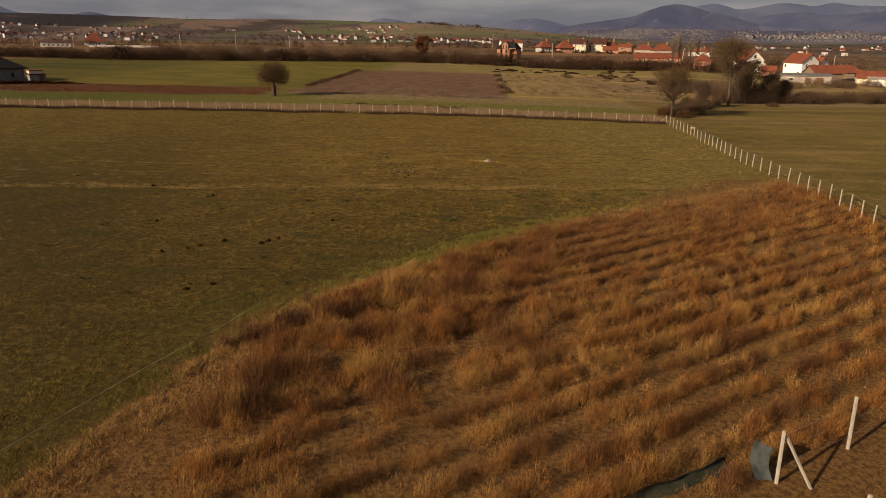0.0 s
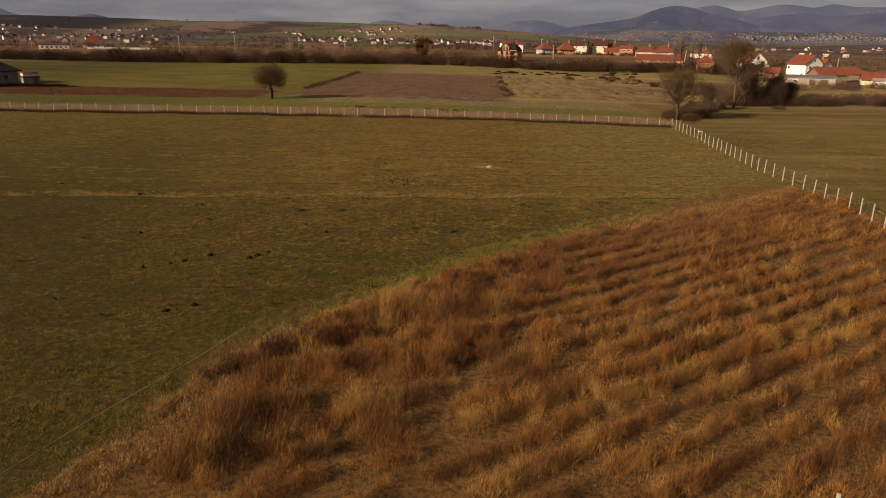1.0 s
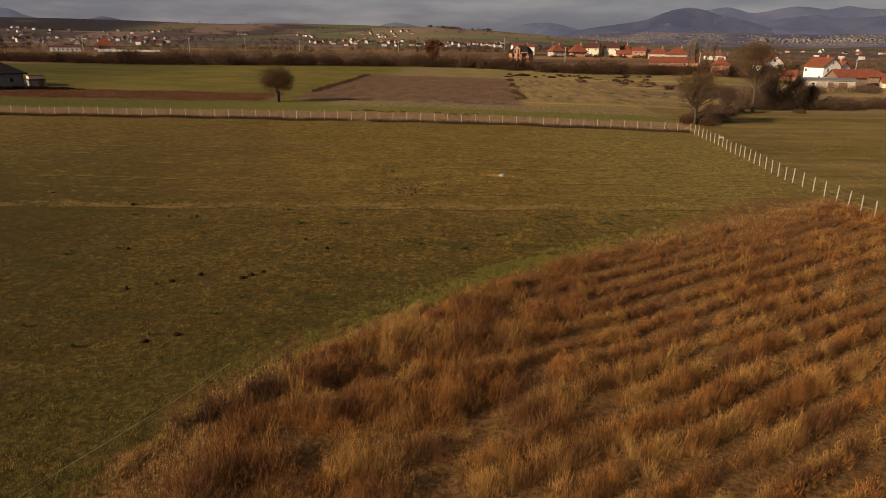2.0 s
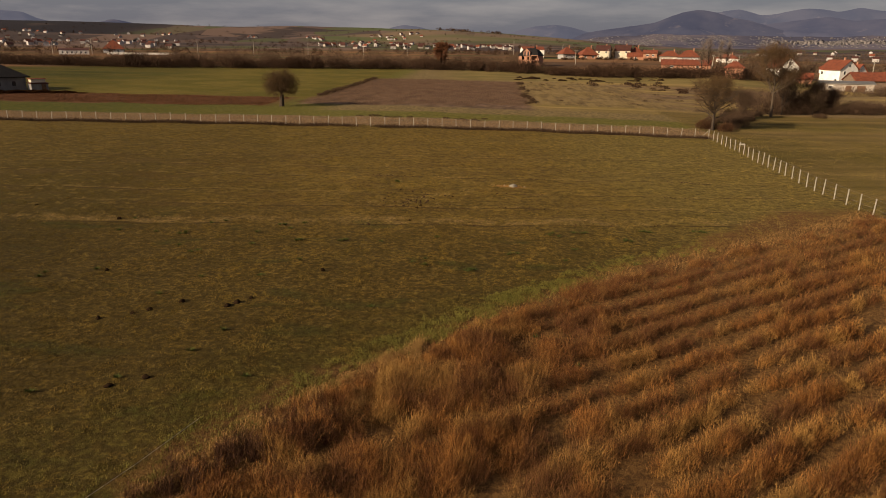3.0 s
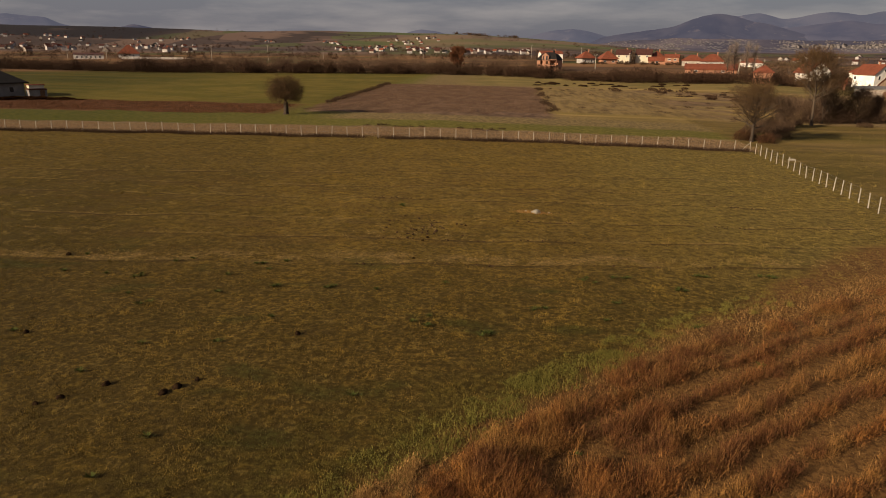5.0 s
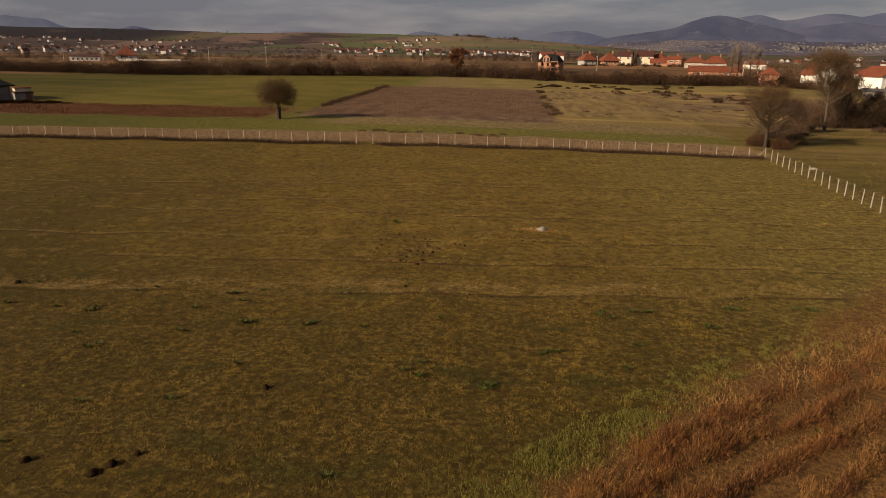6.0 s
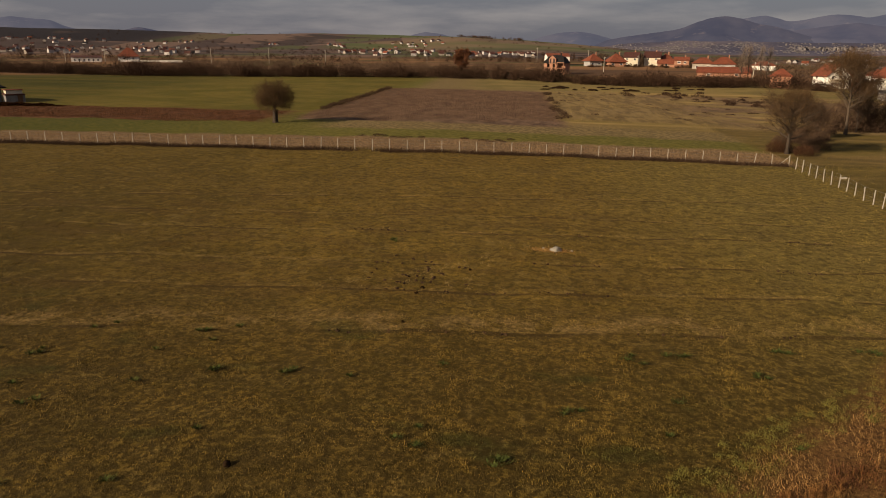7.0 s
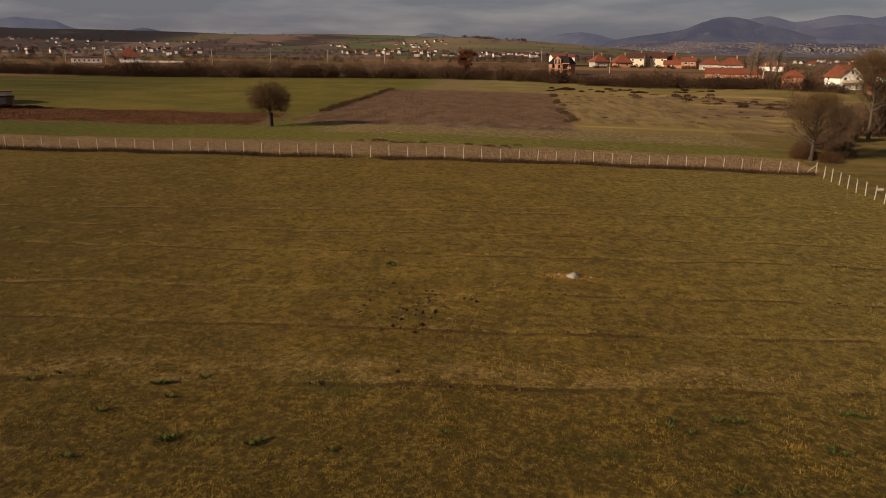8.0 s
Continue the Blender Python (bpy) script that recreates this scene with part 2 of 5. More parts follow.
    # open country beyond the hedge
    wide = g.math("ADD", g.math("POWER", fx, 2.0), g.math("POWER", fy, 2.0))
    r = g.math("SQRT", wide)
    stripe = g.step(g.noise(0.012, 4, stretch=(0.5, 1.6, 1.0), turn=12), 0.40, 0.60)
    country = g.mix(stripe, (0.085, 0.048, 0.026), (0.190, 0.100, 0.044))
    country = g.mix(g.step(g.noise(0.020, 3, stretch=(0.5, 1.4, 1)), 0.56, 0.62), country, (0.060, 0.062, 0.018))
    c = band(c, g.step(r, 305, 325), country)
    cells = g.nt.nodes.new("ShaderNodeTexVoronoi")
    cells.inputs["Scale"].default_value = 1.0
    spread = g.nt.nodes.new("ShaderNodeMapping")
    spread.inputs["Scale"].default_value = (0.011, 0.0036, 0.0)
    spread.inputs["Rotation"].default_value = (0, 0, 0.3)
    g.nt.links.new(g.pos.outputs["Position"], spread.inputs["Vector"])
    g.nt.links.new(spread.outputs["Vector"], cells.inputs["Vector"])
    shade = g.nt.nodes.new("ShaderNodeSeparateColor")
    g.nt.links.new(cells.outputs["Color"], shade.inputs[0])
    # far slope colours lifted towards mauve to paint in some haze
    hill = g.mix(g.step(shade.outputs[0], 0.2, 0.8), (0.058, 0.041, 0.037), (0.132, 0.087, 0.067))
    hill = g.mix(g.step(shade.outputs[1], 0.76, 0.80), hill, (0.078, 0.078, 0.036))
    hill = g.mix(g.step(g.noise(0.006, 4, stretch=(0.6, 1.5, 1)), 0.54, 0.60), hill, (0.046, 0.034, 0.031))
    c = band(c, g.step(r, 760, 950), hill)
    c = band(c, both(g.step(r, 1900, 2050), g.step(g.noise(0.003, 3), 0.28, 0.40), g.step(fx, -850, -1050)), (0.020, 0.017, 0.020))
    slope = both(g.step(r, 1650, 1800), g.step(fx, -500, -420), g.step(fx, 420, 260), g.step(g.noise(0.0022, 3), 0.36, 0.46))
    c = band(c, slope, g.mix(g.step(g.noise(0.004, 3, stretch=(0.4, 1.6, 1)), 0.42, 0.6), (0.074, 0.088, 0.034), (0.150, 0.104, 0.066)))
    bump = g.math("ADD", g.math("MULTIPLY", g.noise(1.1, 4, 0.6), 0.5), g.math("MULTIPLY", g.noise(4.5, 6, 0.8), 0.75))
    return g.done(c, 0.95, bump, 0.6, 0.24, spec=0.1)


def blade_material():
    g = Nodes("meadow_blades")
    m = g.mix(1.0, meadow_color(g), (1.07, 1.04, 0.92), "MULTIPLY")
    c = g.mix(g.math("MULTIPLY", g.step(g.island(), 0.5, 1.0), 0.15), m, (0.270, 0.185, 0.060))
    c = g.mix(g.math("MULTIPLY", g.step(g.island(), 0.45, 0.0), 0.45), c, (0.050, 0.040, 0.008))
    return g.done(c, 0.8, spec=0.1)


def scrub_material():
    g = Nodes("scrub_stalks")
    tone = g.step(g.noise(0.9, 4, 0.6), 0.38, 0.62)
    c = g.mix(tone, (0.070, 0.024, 0.008), (0.255, 0.106, 0.025))
    c = g.mix(g.math("MULTIPLY", g.step(g.noise(0.30, 3), 0.46, 0.58), 0.75), c, (0.078, 0.033, 0.015))
    inward = g.math("SUBTRACT", g.math("MULTIPLY", g.at(0), 0.72), g.math("MULTIPLY", g.at(1), 0.695))
    inward = g.math("ADD", inward, g.math("MULTIPLY", g.noise(0.2, 3), 8.0))
    settled = g.math("MAXIMUM", g.step(inward, -20.0, -10.0), g.step(g.at(0), 3, -5))
    c = g.mix(g.math("MULTIPLY", g.math("MULTIPLY", g.step(inward, -9.0, -19.0), g.step(g.at(0), -4, 8)), 0.70), c, (0.104, 0.041, 0.017))
    gold = g.step(g.noise(0.42, 4, stretch=(1, 1, 0.3)), 0.50, 0.60)
    c = g.mix(g.math("MULTIPLY", gold, g.math("ADD", g.math("MULTIPLY", settled, 0.55), 0.30)), c, (0.290, 0.158, 0.043))
    c = g.mix(g.math("MULTIPLY", g.step(g.noise(0.55, 3, stretch=(1, 1, 0.3), turn=40), 0.56, 0.64), g.math("MULTIPLY", settled, 0.60)), c, (0.225, 0.090, 0.021))
    c = g.mix(g.math("MULTIPLY", g.step(g.island(), 0.6, 1.0), 0.32), c, (0.360, 0.190, 0.055))
    c = g.mix(g.math("MULTIPLY", g.step(g.island(), 0.35, 0.0), 0.65), c, (0.050, 0.024, 0.010))
    return g.done(c, 0.85, spec=0.1)


def tile_material(name, a, b):
    g = Nodes(name)
    w = g.nt.nodes.new("ShaderNodeTexWave")
    w.inputs["Scale"].default_value = 1.4
    w.inputs["Distortion"].default_value = 0.6
    g.nt.links.new(g.nt.nodes.new("ShaderNodeTexCoord").outputs["Object"], w.inputs["Vector"])
    c = g.mix(g.step(g.noise(0.9, 5, local=True), 0.35, 0.65), a, b)
    c = g.mix(g.math("MULTIPLY", g.each(), 0.45), c, tuple(0.5 * v for v in a))
    return g.done(c, 0.8, w.outputs["Fac"], 0.5, 0.04)


GROUND = ground_material()
BLADES = blade_material()
SCRUB = scrub_material()
DARK_WEED = twig_material("dark_weeds", (0.030, 0.017, 0.010), (0.095, 0.056, 0.032))
# near-black twigs used as painted shade in scrub hollows and beside the farmhouse
SHADE_TWIG = twig_material("shade_twigs", (0.016, 0.008, 0.004), (0.066, 0.031, 0.013), 1.0, 0.0)
DRY = twig_material("dry_grass", (0.140, 0.088, 0.045), (0.300, 0.195, 0.105))
ROSETTE = twig_material("dark_green_leaves", (0.036, 0.046, 0.010), (0.085, 0.094, 0.021))
PURPLE = twig_material("purple_stalks", (0.036, 0.017, 0.009), (0.112, 0.052, 0.025))
MAUVE = twig_material("mauve_weeds", (0.080, 0.046, 0.029), (0.180, 0.112, 0.068))
TUSSOCK = twig_material("olive_tussocks", (0.150, 0.106, 0.034), (0.310, 0.216, 0.080))
# farm plaster darkened so its colour carries the shade on these walls
FARM_WALL = plain("shaded_plaster", (0.20, 0.19, 0.185), (0.13, 0.125, 0.12), 0.6, 0.95, 0.2)
GREEN = twig_material("green_grass", (0.068, 0.062, 0.012), (0.215, 0.186, 0.042))
LITTER = twig_material("row_litter", (0.085, 0.043, 0.014), (0.300, 0.170, 0.058))
BORDER = twig_material("border_tussocks", (0.150, 0.082, 0.027), (0.420, 0.245, 0.086))
HAY = twig_material("hay_tussocks", (0.130, 0.090, 0.027), (0.310, 0.208, 0.072))
PASTURE = twig_material("pasture_blades", (0.085, 0.060, 0.016), (0.185, 0.128, 0.040))
STRAW = twig_material("straw", (0.20, 0.105, 0.032), (0.42, 0.240, 0.078))
CONCRETE = plain("concrete", (0.37, 0.325, 0.27), (0.26, 0.23, 0.19), 3.0, 0.9)
WIRE = plain("wire", (0.20, 0.18, 0.16), (0.12, 0.10, 0.09), 3.0, 0.5)
NET = plain("shade_net", (0.036, 0.036, 0.022), (0.018, 0.019, 0.012), 2.0, 0.9)
NET_PALE = plain("pale_net", (0.062, 0.068, 0.066), (0.032, 0.036, 0.034), 3.0, 0.9)
BARK = plain("bark", (0.034, 0.025, 0.018), (0.060, 0.043, 0.031), 3.0, 0.95, 0.6)
BARK_PALE = plain("pale_bark", (0.085, 0.061, 0.042), (0.055, 0.040, 0.028), 3.0, 0.95, 0.6)
TWIG = twig_material("twigs", (0.050, 0.031, 0.020), (0.125, 0.080, 0.050))
HEDGE = twig_material("hedge_twigs", (0.020, 0.011, 0.007), (0.080, 0.043, 0.024))
NEAR_HEDGE = twig_material("near_hedge_twigs", (0.032, 0.019, 0.012), (0.118, 0.072, 0.044))
SHEET = plain("grey_sheet_roof", (0.15, 0.14, 0.135), (0.10, 0.095, 0.09), 0.8, 0.7, 0.2)
RUSSET = twig_material("russet_leaves", (0.075, 0.030, 0.014), (0.170, 0.070, 0.030))
POPLAR = twig_material("poplar_twigs", (0.13, 0.10, 0.075), (0.25, 0.19, 0.145))
FAR_PLASTER = plain("weathered_plaster", (0.44, 0.41, 0.39), (0.32, 0.29, 0.275), 0.5, 0.9, 0.1)
CLODS = twig_material("turned_soil", (0.040, 0.018, 0.009), (0.175, 0.080, 0.036))
PLASTER = plain("white_plaster", (0.80, 0.77, 0.72), (0.66, 0.62, 0.56), 0.5, 0.9, 0.1)
CREAM = plain("cream_plaster", (0.60, 0.53, 0.40), (0.50, 0.43, 0.32), 0.5, 0.9, 0.1)
DULL = plain("dull_plaster", (0.36, 0.34, 0.33), (0.26, 0.24, 0.23), 0.6, 0.95, 0.2)
BARN_WOOD = plain("barn_boards", (0.20, 0.14, 0.10), (0.13, 0.09, 0.065), 1.2, 0.9, 0.3)
GREY = plain("grey_render", (0.36, 0.31, 0.26), (0.25, 0.21, 0.18), 0.6, 0.95, 0.2)
BRICKWORK = plain("hollow_brick", (0.36, 0.185, 0.115), (0.28, 0.135, 0.085), 0.9, 0.9, 0.4)
TILE = tile_material("red_tiles", (0.205, 0.060, 0.030), (0.135, 0.040, 0.022))
TILE_DARK = tile_material("dark_tiles", (0.085, 0.032, 0.024), (0.055, 0.024, 0.019))
TILE_BLACK = tile_material("black_roof", (0.014, 0.012, 0.011), (0.010, 0.008, 0.008))
GLASS = plain("window_glass", (0.035, 0.035, 0.04), (0.02, 0.02, 0.024), 1.0, 0.15, 0.0, spec=0.6)
WOOD = plain("brown_wood", (0.14, 0.075, 0.04), (0.09, 0.05, 0.03), 2.0, 0.8)
STONE = plain("pale_stone", (0.31, 0.28, 0.23), (0.17, 0.15, 0.12), 4.0, 0.9, 0.6)
EARTH = plain("molehill_soil", (0.026, 0.015, 0.008), (0.013, 0.008, 0.005), 4.0, 1.0, 0.7, spec=0.0)
CROWN = twig_material("crown_twigs", (0.046, 0.027, 0.013), (0.135, 0.080, 0.036))
FILM = plain("greenhouse_film", (0.62, 0.62, 0.60), (0.48, 0.48, 0.46), 0.8, 0.4, 0.1, spec=0.5)


# ---- mesh helpers ----
def mesh_object(name, verts, faces, material, parent=None, label="", smooth=False):
    me = bpy.data.meshes.new(name)
    me.from_pydata([tuple(v) for v in verts], [], faces)
    me.materials.append(material)
    if smooth:
        me.polygons.foreach_set("use_smooth", [True] * len(me.polygons))
    ob = new(name, me)
    ob.parent = parent
    if label:
        ob["label"] = label
    return ob


def part(name, bm, material, parent=None, label="", smooth=False):
    me = bpy.data.meshes.new(name)
    bmesh.ops.recalc_face_normals(bm, faces=bm.faces)
    bm.to_mesh(me)
    bm.free()
    me.materials.append(material)
    if smooth:
        me.polygons.foreach_set("use_smooth", [True] * len(me.polygons))
    ob = new(name, me)
    ob.parent = parent
    if label:
        ob["label"] = label
    return ob


def triangles(name, pts, material, parent=None):
    """Loose triangles in one mesh, from an array of shape (n, 3, 3)."""
    pts = np.asarray(pts, dtype=np.float32).reshape(-1, 3)
    n = len(pts) // 3
    me = bpy.data.meshes.new(name)
    me.vertices.add(n * 3)
    me.vertices.foreach_set("co", pts.ravel())
    me.loops.add(n * 3)
    me.loops.foreach_set("vertex_index", np.arange(n * 3, dtype=np.int32))
    me.polygons.add(n)
    me.polygons.foreach_set("loop_start", np.arange(0, n * 3, 3, dtype=np.int32))
    me.update(calc_edges=True)
    me.materials.append(material)
    ob = new(name, me)
    ob.parent = parent
    return ob


def box(bm, x0, x1, y0, y1, z0, z1, bevel=0.0):
    r = bmesh.ops.create_cube(bm, size=1.0, matrix=Matrix.Translation(((x0 + x1) / 2, (y0 + y1) / 2, (z0 + z1) / 2))
                              @ Matrix.Diagonal((x1 - x0, y1 - y0, z1 - z0, 1)))
    if bevel:
        edges = list({e for v in r["verts"] for e in v.link_edges})
        bmesh.ops.bevel(bm, geom=edges, offset=bevel, segments=1, affect="EDGES")


def box_part(name, dims, material, parent, label="", bevel=0.0):
    bm = bmesh.new()
    box(bm, *dims, bevel=bevel)
    return part(name, bm, material, parent, label)


def solid(bm, verts, faces):
    vs = [bm.verts.new(v) for v in verts]
    for f in faces:
        bm.faces.new([vs[i] for i in f])


def tube(bm, a, b, ra, rb, sides=6):
    a, b = Vector(a), Vector(b)
    q = (b - a).to_track_quat("Z", "Y")
    rings = []
    for c, r in ((a, ra), (b, rb)):
        rings.append([bm.verts.new(c + q @ Vector((r * math.cos(2 * math.pi * k / sides), r * math.sin(2 * math.pi * k / sides), 0))) for k in range(sides)])
    for k in range(sides):
        bm.faces.new((rings[0][k], rings[0][(k + 1) % sides], rings[1][(k + 1) % sides], rings[1][k]))
    bm.faces.new(rings[1])
    bm.faces.new(rings[0][::-1])


# ---- lie of the land ----
RADII = (0, 60, 110, 200, 290, 500, 700, 1500, 2600, 3200, 4700)
SLOPES = (
    (-180, (0, 0, 0, 0, 0, 0, 0)),
    (-60, (1.5, 2.6, 4.2, 7, 8, 22, 88)),
    (-20, (1.7, 2.6, 4.2, 6.8, 8, 21, 84)),
    (-6, (1.6, 2.4, 3.9, 7, 8.5, 22, 87)),
    (1, (1.2, 2, 3.7, 8, 9, 19, 71)),
    (6, (0.9, 1.6, 3.6, 8.4, 9, 16, 50)),
    (10, (0.6, 1.4, 3.6, 8.4, 8.8, 13, 36)),
    (16, (0.05, 0.8, 3.8, 7, 7.5, 11, 27)),
    (21, (0, 0, 2.2, 4, 4, 10, 24)),
    (25, (0, 0, 1, 2, 2, 9, 24)),
    (32, (0, 0, 0.3, 1, 1, 9, 24)),
    (60, (0, 0, 0, 0, 0, 6, 18)),
    (180, (0, 0, 0, 0, 0, 0, 0)),
)
AZ = np.array([a for a, _ in SLOPES], float)
LEVELS = np.array([(0, 0, *row, row[-1] * 1.02, row[-1] * 0.9) for _, row in SLOPES], float)


def ground_z(x, y):
    """Height of the land above the meadow, for numbers or arrays."""
    x, y = np.asarray(x, float), np.asarray(y, float)
    r, a = np.hypot(x, y), np.degrees(np.arctan2(x, y))
    i = np.clip(np.searchsorted(AZ, a) - 1, 0, len(AZ) - 2)
    u = (a - AZ[i]) / (AZ[i + 1] - AZ[i])
    j = np.clip(np.searchsorted(RADII, r) - 1, 0, len(RADII) - 2)
    rad = np.array(RADII, float)
    v = np.clip((r - rad[j]) / (rad[j + 1] - rad[j]), 0, 1)
    low = LEVELS[i, j] * (1 - u) + LEVELS[i + 1, j] * u
    high = LEVELS[i, j + 1] * (1 - u) + LEVELS[i + 1, j + 1] * u
    relief = 0.045 * np.sin(0.52 * x + 1.7 * np.sin(0.21 * y)) + 0.045 * np.sin(0.47 * y + 1.5 * np.sin(0.26 * x + 1)) + 0.03 * np.sin(0.9 * x - 0.8 * y)
    z = low * (1 - v) + high * v
    rolls = 9.0 * np.sin(0.0067 * y + 1.5 * np.sin(0.0031 * x + 0.5) + 0.4) + 5.0 * np.sin(0.0105 * y - 0.0048 * x + 1.2 * np.sin(0.0058 * x)) + 2.2 * np.sin(0.017 * x + 0.6) * np.sin(0.009 * y)
    rolls = rolls * np.clip((r - 850) / 600, 0, 1) * np.clip((3000 - r) / 900, 0.12, 1) * np.clip((z - 12) / 30, 0, 1)
    return z + rolls + relief * np.clip(1.2 - r / 250, 0, 1)


def build_ground():
    azs = np.radians(np.concatenate([np.arange(-180, -45, 5.0), np.arange(-45, 45, 0.5), np.arange(45, 180, 5.0)]))
    rs = np.concatenate([[0.5, 4, 8], np.arange(12, 130, 1.0), 130 * 1.03 ** np.arange(0, 122)])
    rs = rs[rs < 4700]
    A, R = np.meshgrid(azs, rs)
    X, Y = R * np.sin(A), R * np.cos(A)
    Z = ground_z(X, Y)
    nr, na = X.shape
    idx = np.arange(nr * na).reshape(nr, na)
    nxt = np.roll(idx, -1, axis=1)
    quads = np.stack([idx[:-1], nxt[:-1], nxt[1:], idx[1:]], -1).reshape(-1, 4)[:, ::-1]
    verts = np.stack([X, Y, Z], -1).reshape(-1, 3)
    ob = mesh_object("ground", verts.tolist(), quads.tolist() + [idx[0].tolist()], GROUND, smooth=True)
    return tagged(ob, "olive winter meadow, ploughed strips and brown fields rising to hills", "ground", kind="structure")


GROUND_OB = build_ground()


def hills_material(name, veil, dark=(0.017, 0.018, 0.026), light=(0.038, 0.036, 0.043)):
    """Far wooded slopes; the haze over them is painted on as emission of colour veil."""
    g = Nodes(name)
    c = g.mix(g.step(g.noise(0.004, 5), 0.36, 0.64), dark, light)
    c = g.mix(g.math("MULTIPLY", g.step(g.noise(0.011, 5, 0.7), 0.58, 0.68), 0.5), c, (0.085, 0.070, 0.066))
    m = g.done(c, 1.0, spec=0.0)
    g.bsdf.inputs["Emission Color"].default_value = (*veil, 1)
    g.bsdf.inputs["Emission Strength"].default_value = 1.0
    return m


def foot_crest(a):
    """Height in degrees of the foothills at a bearing."""
    return float(np.interp(a, (3, 6, 8, 10, 16, 20, 24, 34, 45, 60), (0.3, 0.75, 1.05, 1.2, 1.3, 1.22, 1.15, 1.1, 0.8, 0.3))) + 0.14 * noise.noise((a * 0.35, 5.0, 0.0))


def build_mountains():
    """Far ranges, one behind another: bearing and height in degrees of their crests."""
    near_hill = ((5.5, 0.6), (7.3, 1.38), (8.7, 1.62), (10, 1.8), (11.7, 2.02), (12.7, 2.2), (13.6, 2.6), (14.6, 2.92), (15.6, 3.08), (16.3, 3.0), (17, 2.84), (18, 2.5),
                 (19.2, 2.3), (20.2, 2.0), (21.5, 1.6), (23, 1.2), (25, 0.8), (28, 0.5))
    spur = ((16, 0.3), (18.5, 1.5), (20.2, 2.0), (21.5, 2.15), (23, 2.35), (24.4, 2.5), (26, 2.2), (27.5, 2.3), (30, 2.5), (34, 2.4), (40, 1.6), (50, 0.5))
    main = ((12, 0.5), (14.5, 2.2), (16.5, 2.8), (17.4, 2.95), (18.4, 3.09), (19.2, 2.9), (20, 2.64), (21, 2.72), (22, 2.95), (22.9, 3.08), (24, 3.0), (25.0, 2.8), (26.2, 3.08), (27.4, 2.85), (29.4, 2.78),
            (31, 2.95), (34, 3.0), (40, 2.2), (50, 0.8), (60, 0.3))
    lone = ((-4, 0.2), (1.0, 1.2), (2.2, 1.6), (3.4, 1.88), (5.0, 1.99), (6.2, 1.82), (7.6, 1.42), (9.5, 1.0), (12, 0.4))
    left = ((-60, 0.6), (-46, 1.8), (-38, 2.2), (-37, 2.42), (-35.7, 2.3), (-34.6, 2.26), (-33.6, 1.8), (-31, 1.3), (-25, 0.8), (-16, 0.4))
    knoll = ((-33, 0.6), (-31, 1.3), (-29.6, 1.75), (-28.9, 1.92), (-27.8, 1.72), (-26, 1.3), (-23, 0.8))
    mound = ((-16, 0.5), (-9.4, 1.2), (-8.1, 1.7), (-7.2, 1.90), (-5.8, 1.72), (-4, 1.2), (1, 0.4))
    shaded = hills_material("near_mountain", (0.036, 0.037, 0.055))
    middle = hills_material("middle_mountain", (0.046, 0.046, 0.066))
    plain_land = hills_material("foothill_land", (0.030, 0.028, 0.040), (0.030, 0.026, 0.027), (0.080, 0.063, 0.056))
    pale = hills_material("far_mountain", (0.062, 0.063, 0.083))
    foot_hills = tuple((a, foot_crest(a)) for a in np.arange(3.0, 60.1, 0.5))
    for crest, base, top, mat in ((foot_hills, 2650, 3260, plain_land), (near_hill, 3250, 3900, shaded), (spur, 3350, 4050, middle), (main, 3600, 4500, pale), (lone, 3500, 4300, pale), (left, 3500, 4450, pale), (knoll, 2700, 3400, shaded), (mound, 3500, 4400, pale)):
        az = np.arange(crest[0][0], crest[-1][0] + 0.01, 0.16)
        el = np.interp(az, [c[0] for c in crest], [c[1] for c in crest])
        el = np.convolve(np.pad(el, 2, "edge"), (0.1, 0.25, 0.3, 0.25, 0.1), "valid")
        steps = 22
        verts, faces = [], []
        for k in range(steps):
            u = k / (steps - 1)
            r = base + (top - base) * u
            for a, e in zip(az, el):
                x, y = r * math.sin(radians(a)), r * math.cos(radians(a))
                h = 12 + math.tan(radians(e)) * top
                fold = noise.ridged_multi_fractal((x * 0.0022, y * 0.0022, 3.0), 0.9, 2.1, 5, 1.0, 2.0) - 1.0
                z = 2 + (h - 2) * (0.35 * u + 0.65 * u * u) + (0.02 if crest is foot_hills else 0.14) * h * fold * math.sin(math.pi * u)
                z = min(z, 12 + r * math.tan(radians(e)) * (0.985 if k < steps - 1 else 1.0))
                if k == steps - 1:
                    z += 1.5 * noise.noise((a * 3, 0, 0))
                verts.append((x, y, z))
        n = len(az)
        for k in range(steps - 1):
            for i in range(n - 1):
                faces.append((k * n + i, k * n + i + 1, (k + 1) * n + i + 1, (k + 1) * n + i))
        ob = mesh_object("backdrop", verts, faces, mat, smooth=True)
        tagged(ob, "blue-grey hazy wooded mountain range beyond the plain", "mountains", kind="structure")


build_mountains()

# ---- grass and scrub ----
EDGE = ((-30, 4), (-13.5, 12), (-12, 17), (-10.6, 23), (-9.6, 26.5), (-7.9, 29.3), (-4.2, 34.8), (0.3, 40.0), (6.9, 47.0), (12.0, 51.0), (17.8, 54.8), (23.2, 59.0), (28.8, 63.8), (40, 72))
EDGE_X, EDGE_Y = np.array([p[0] for p in EDGE]), np.array([p[1] for p in EDGE])


def in_scrub(x, y, margin=0.0):
    """Inside the fallow plot: under its crooked edge, left of the long fence, beyond the front fence."""
    front = 16.9 + (x - 9.0) * 0.63
    return (y < np.interp(x, EDGE_X, EDGE_Y) - margin) & (x < 29.3) & ((y > front + 0.5) | (x < 3.0))


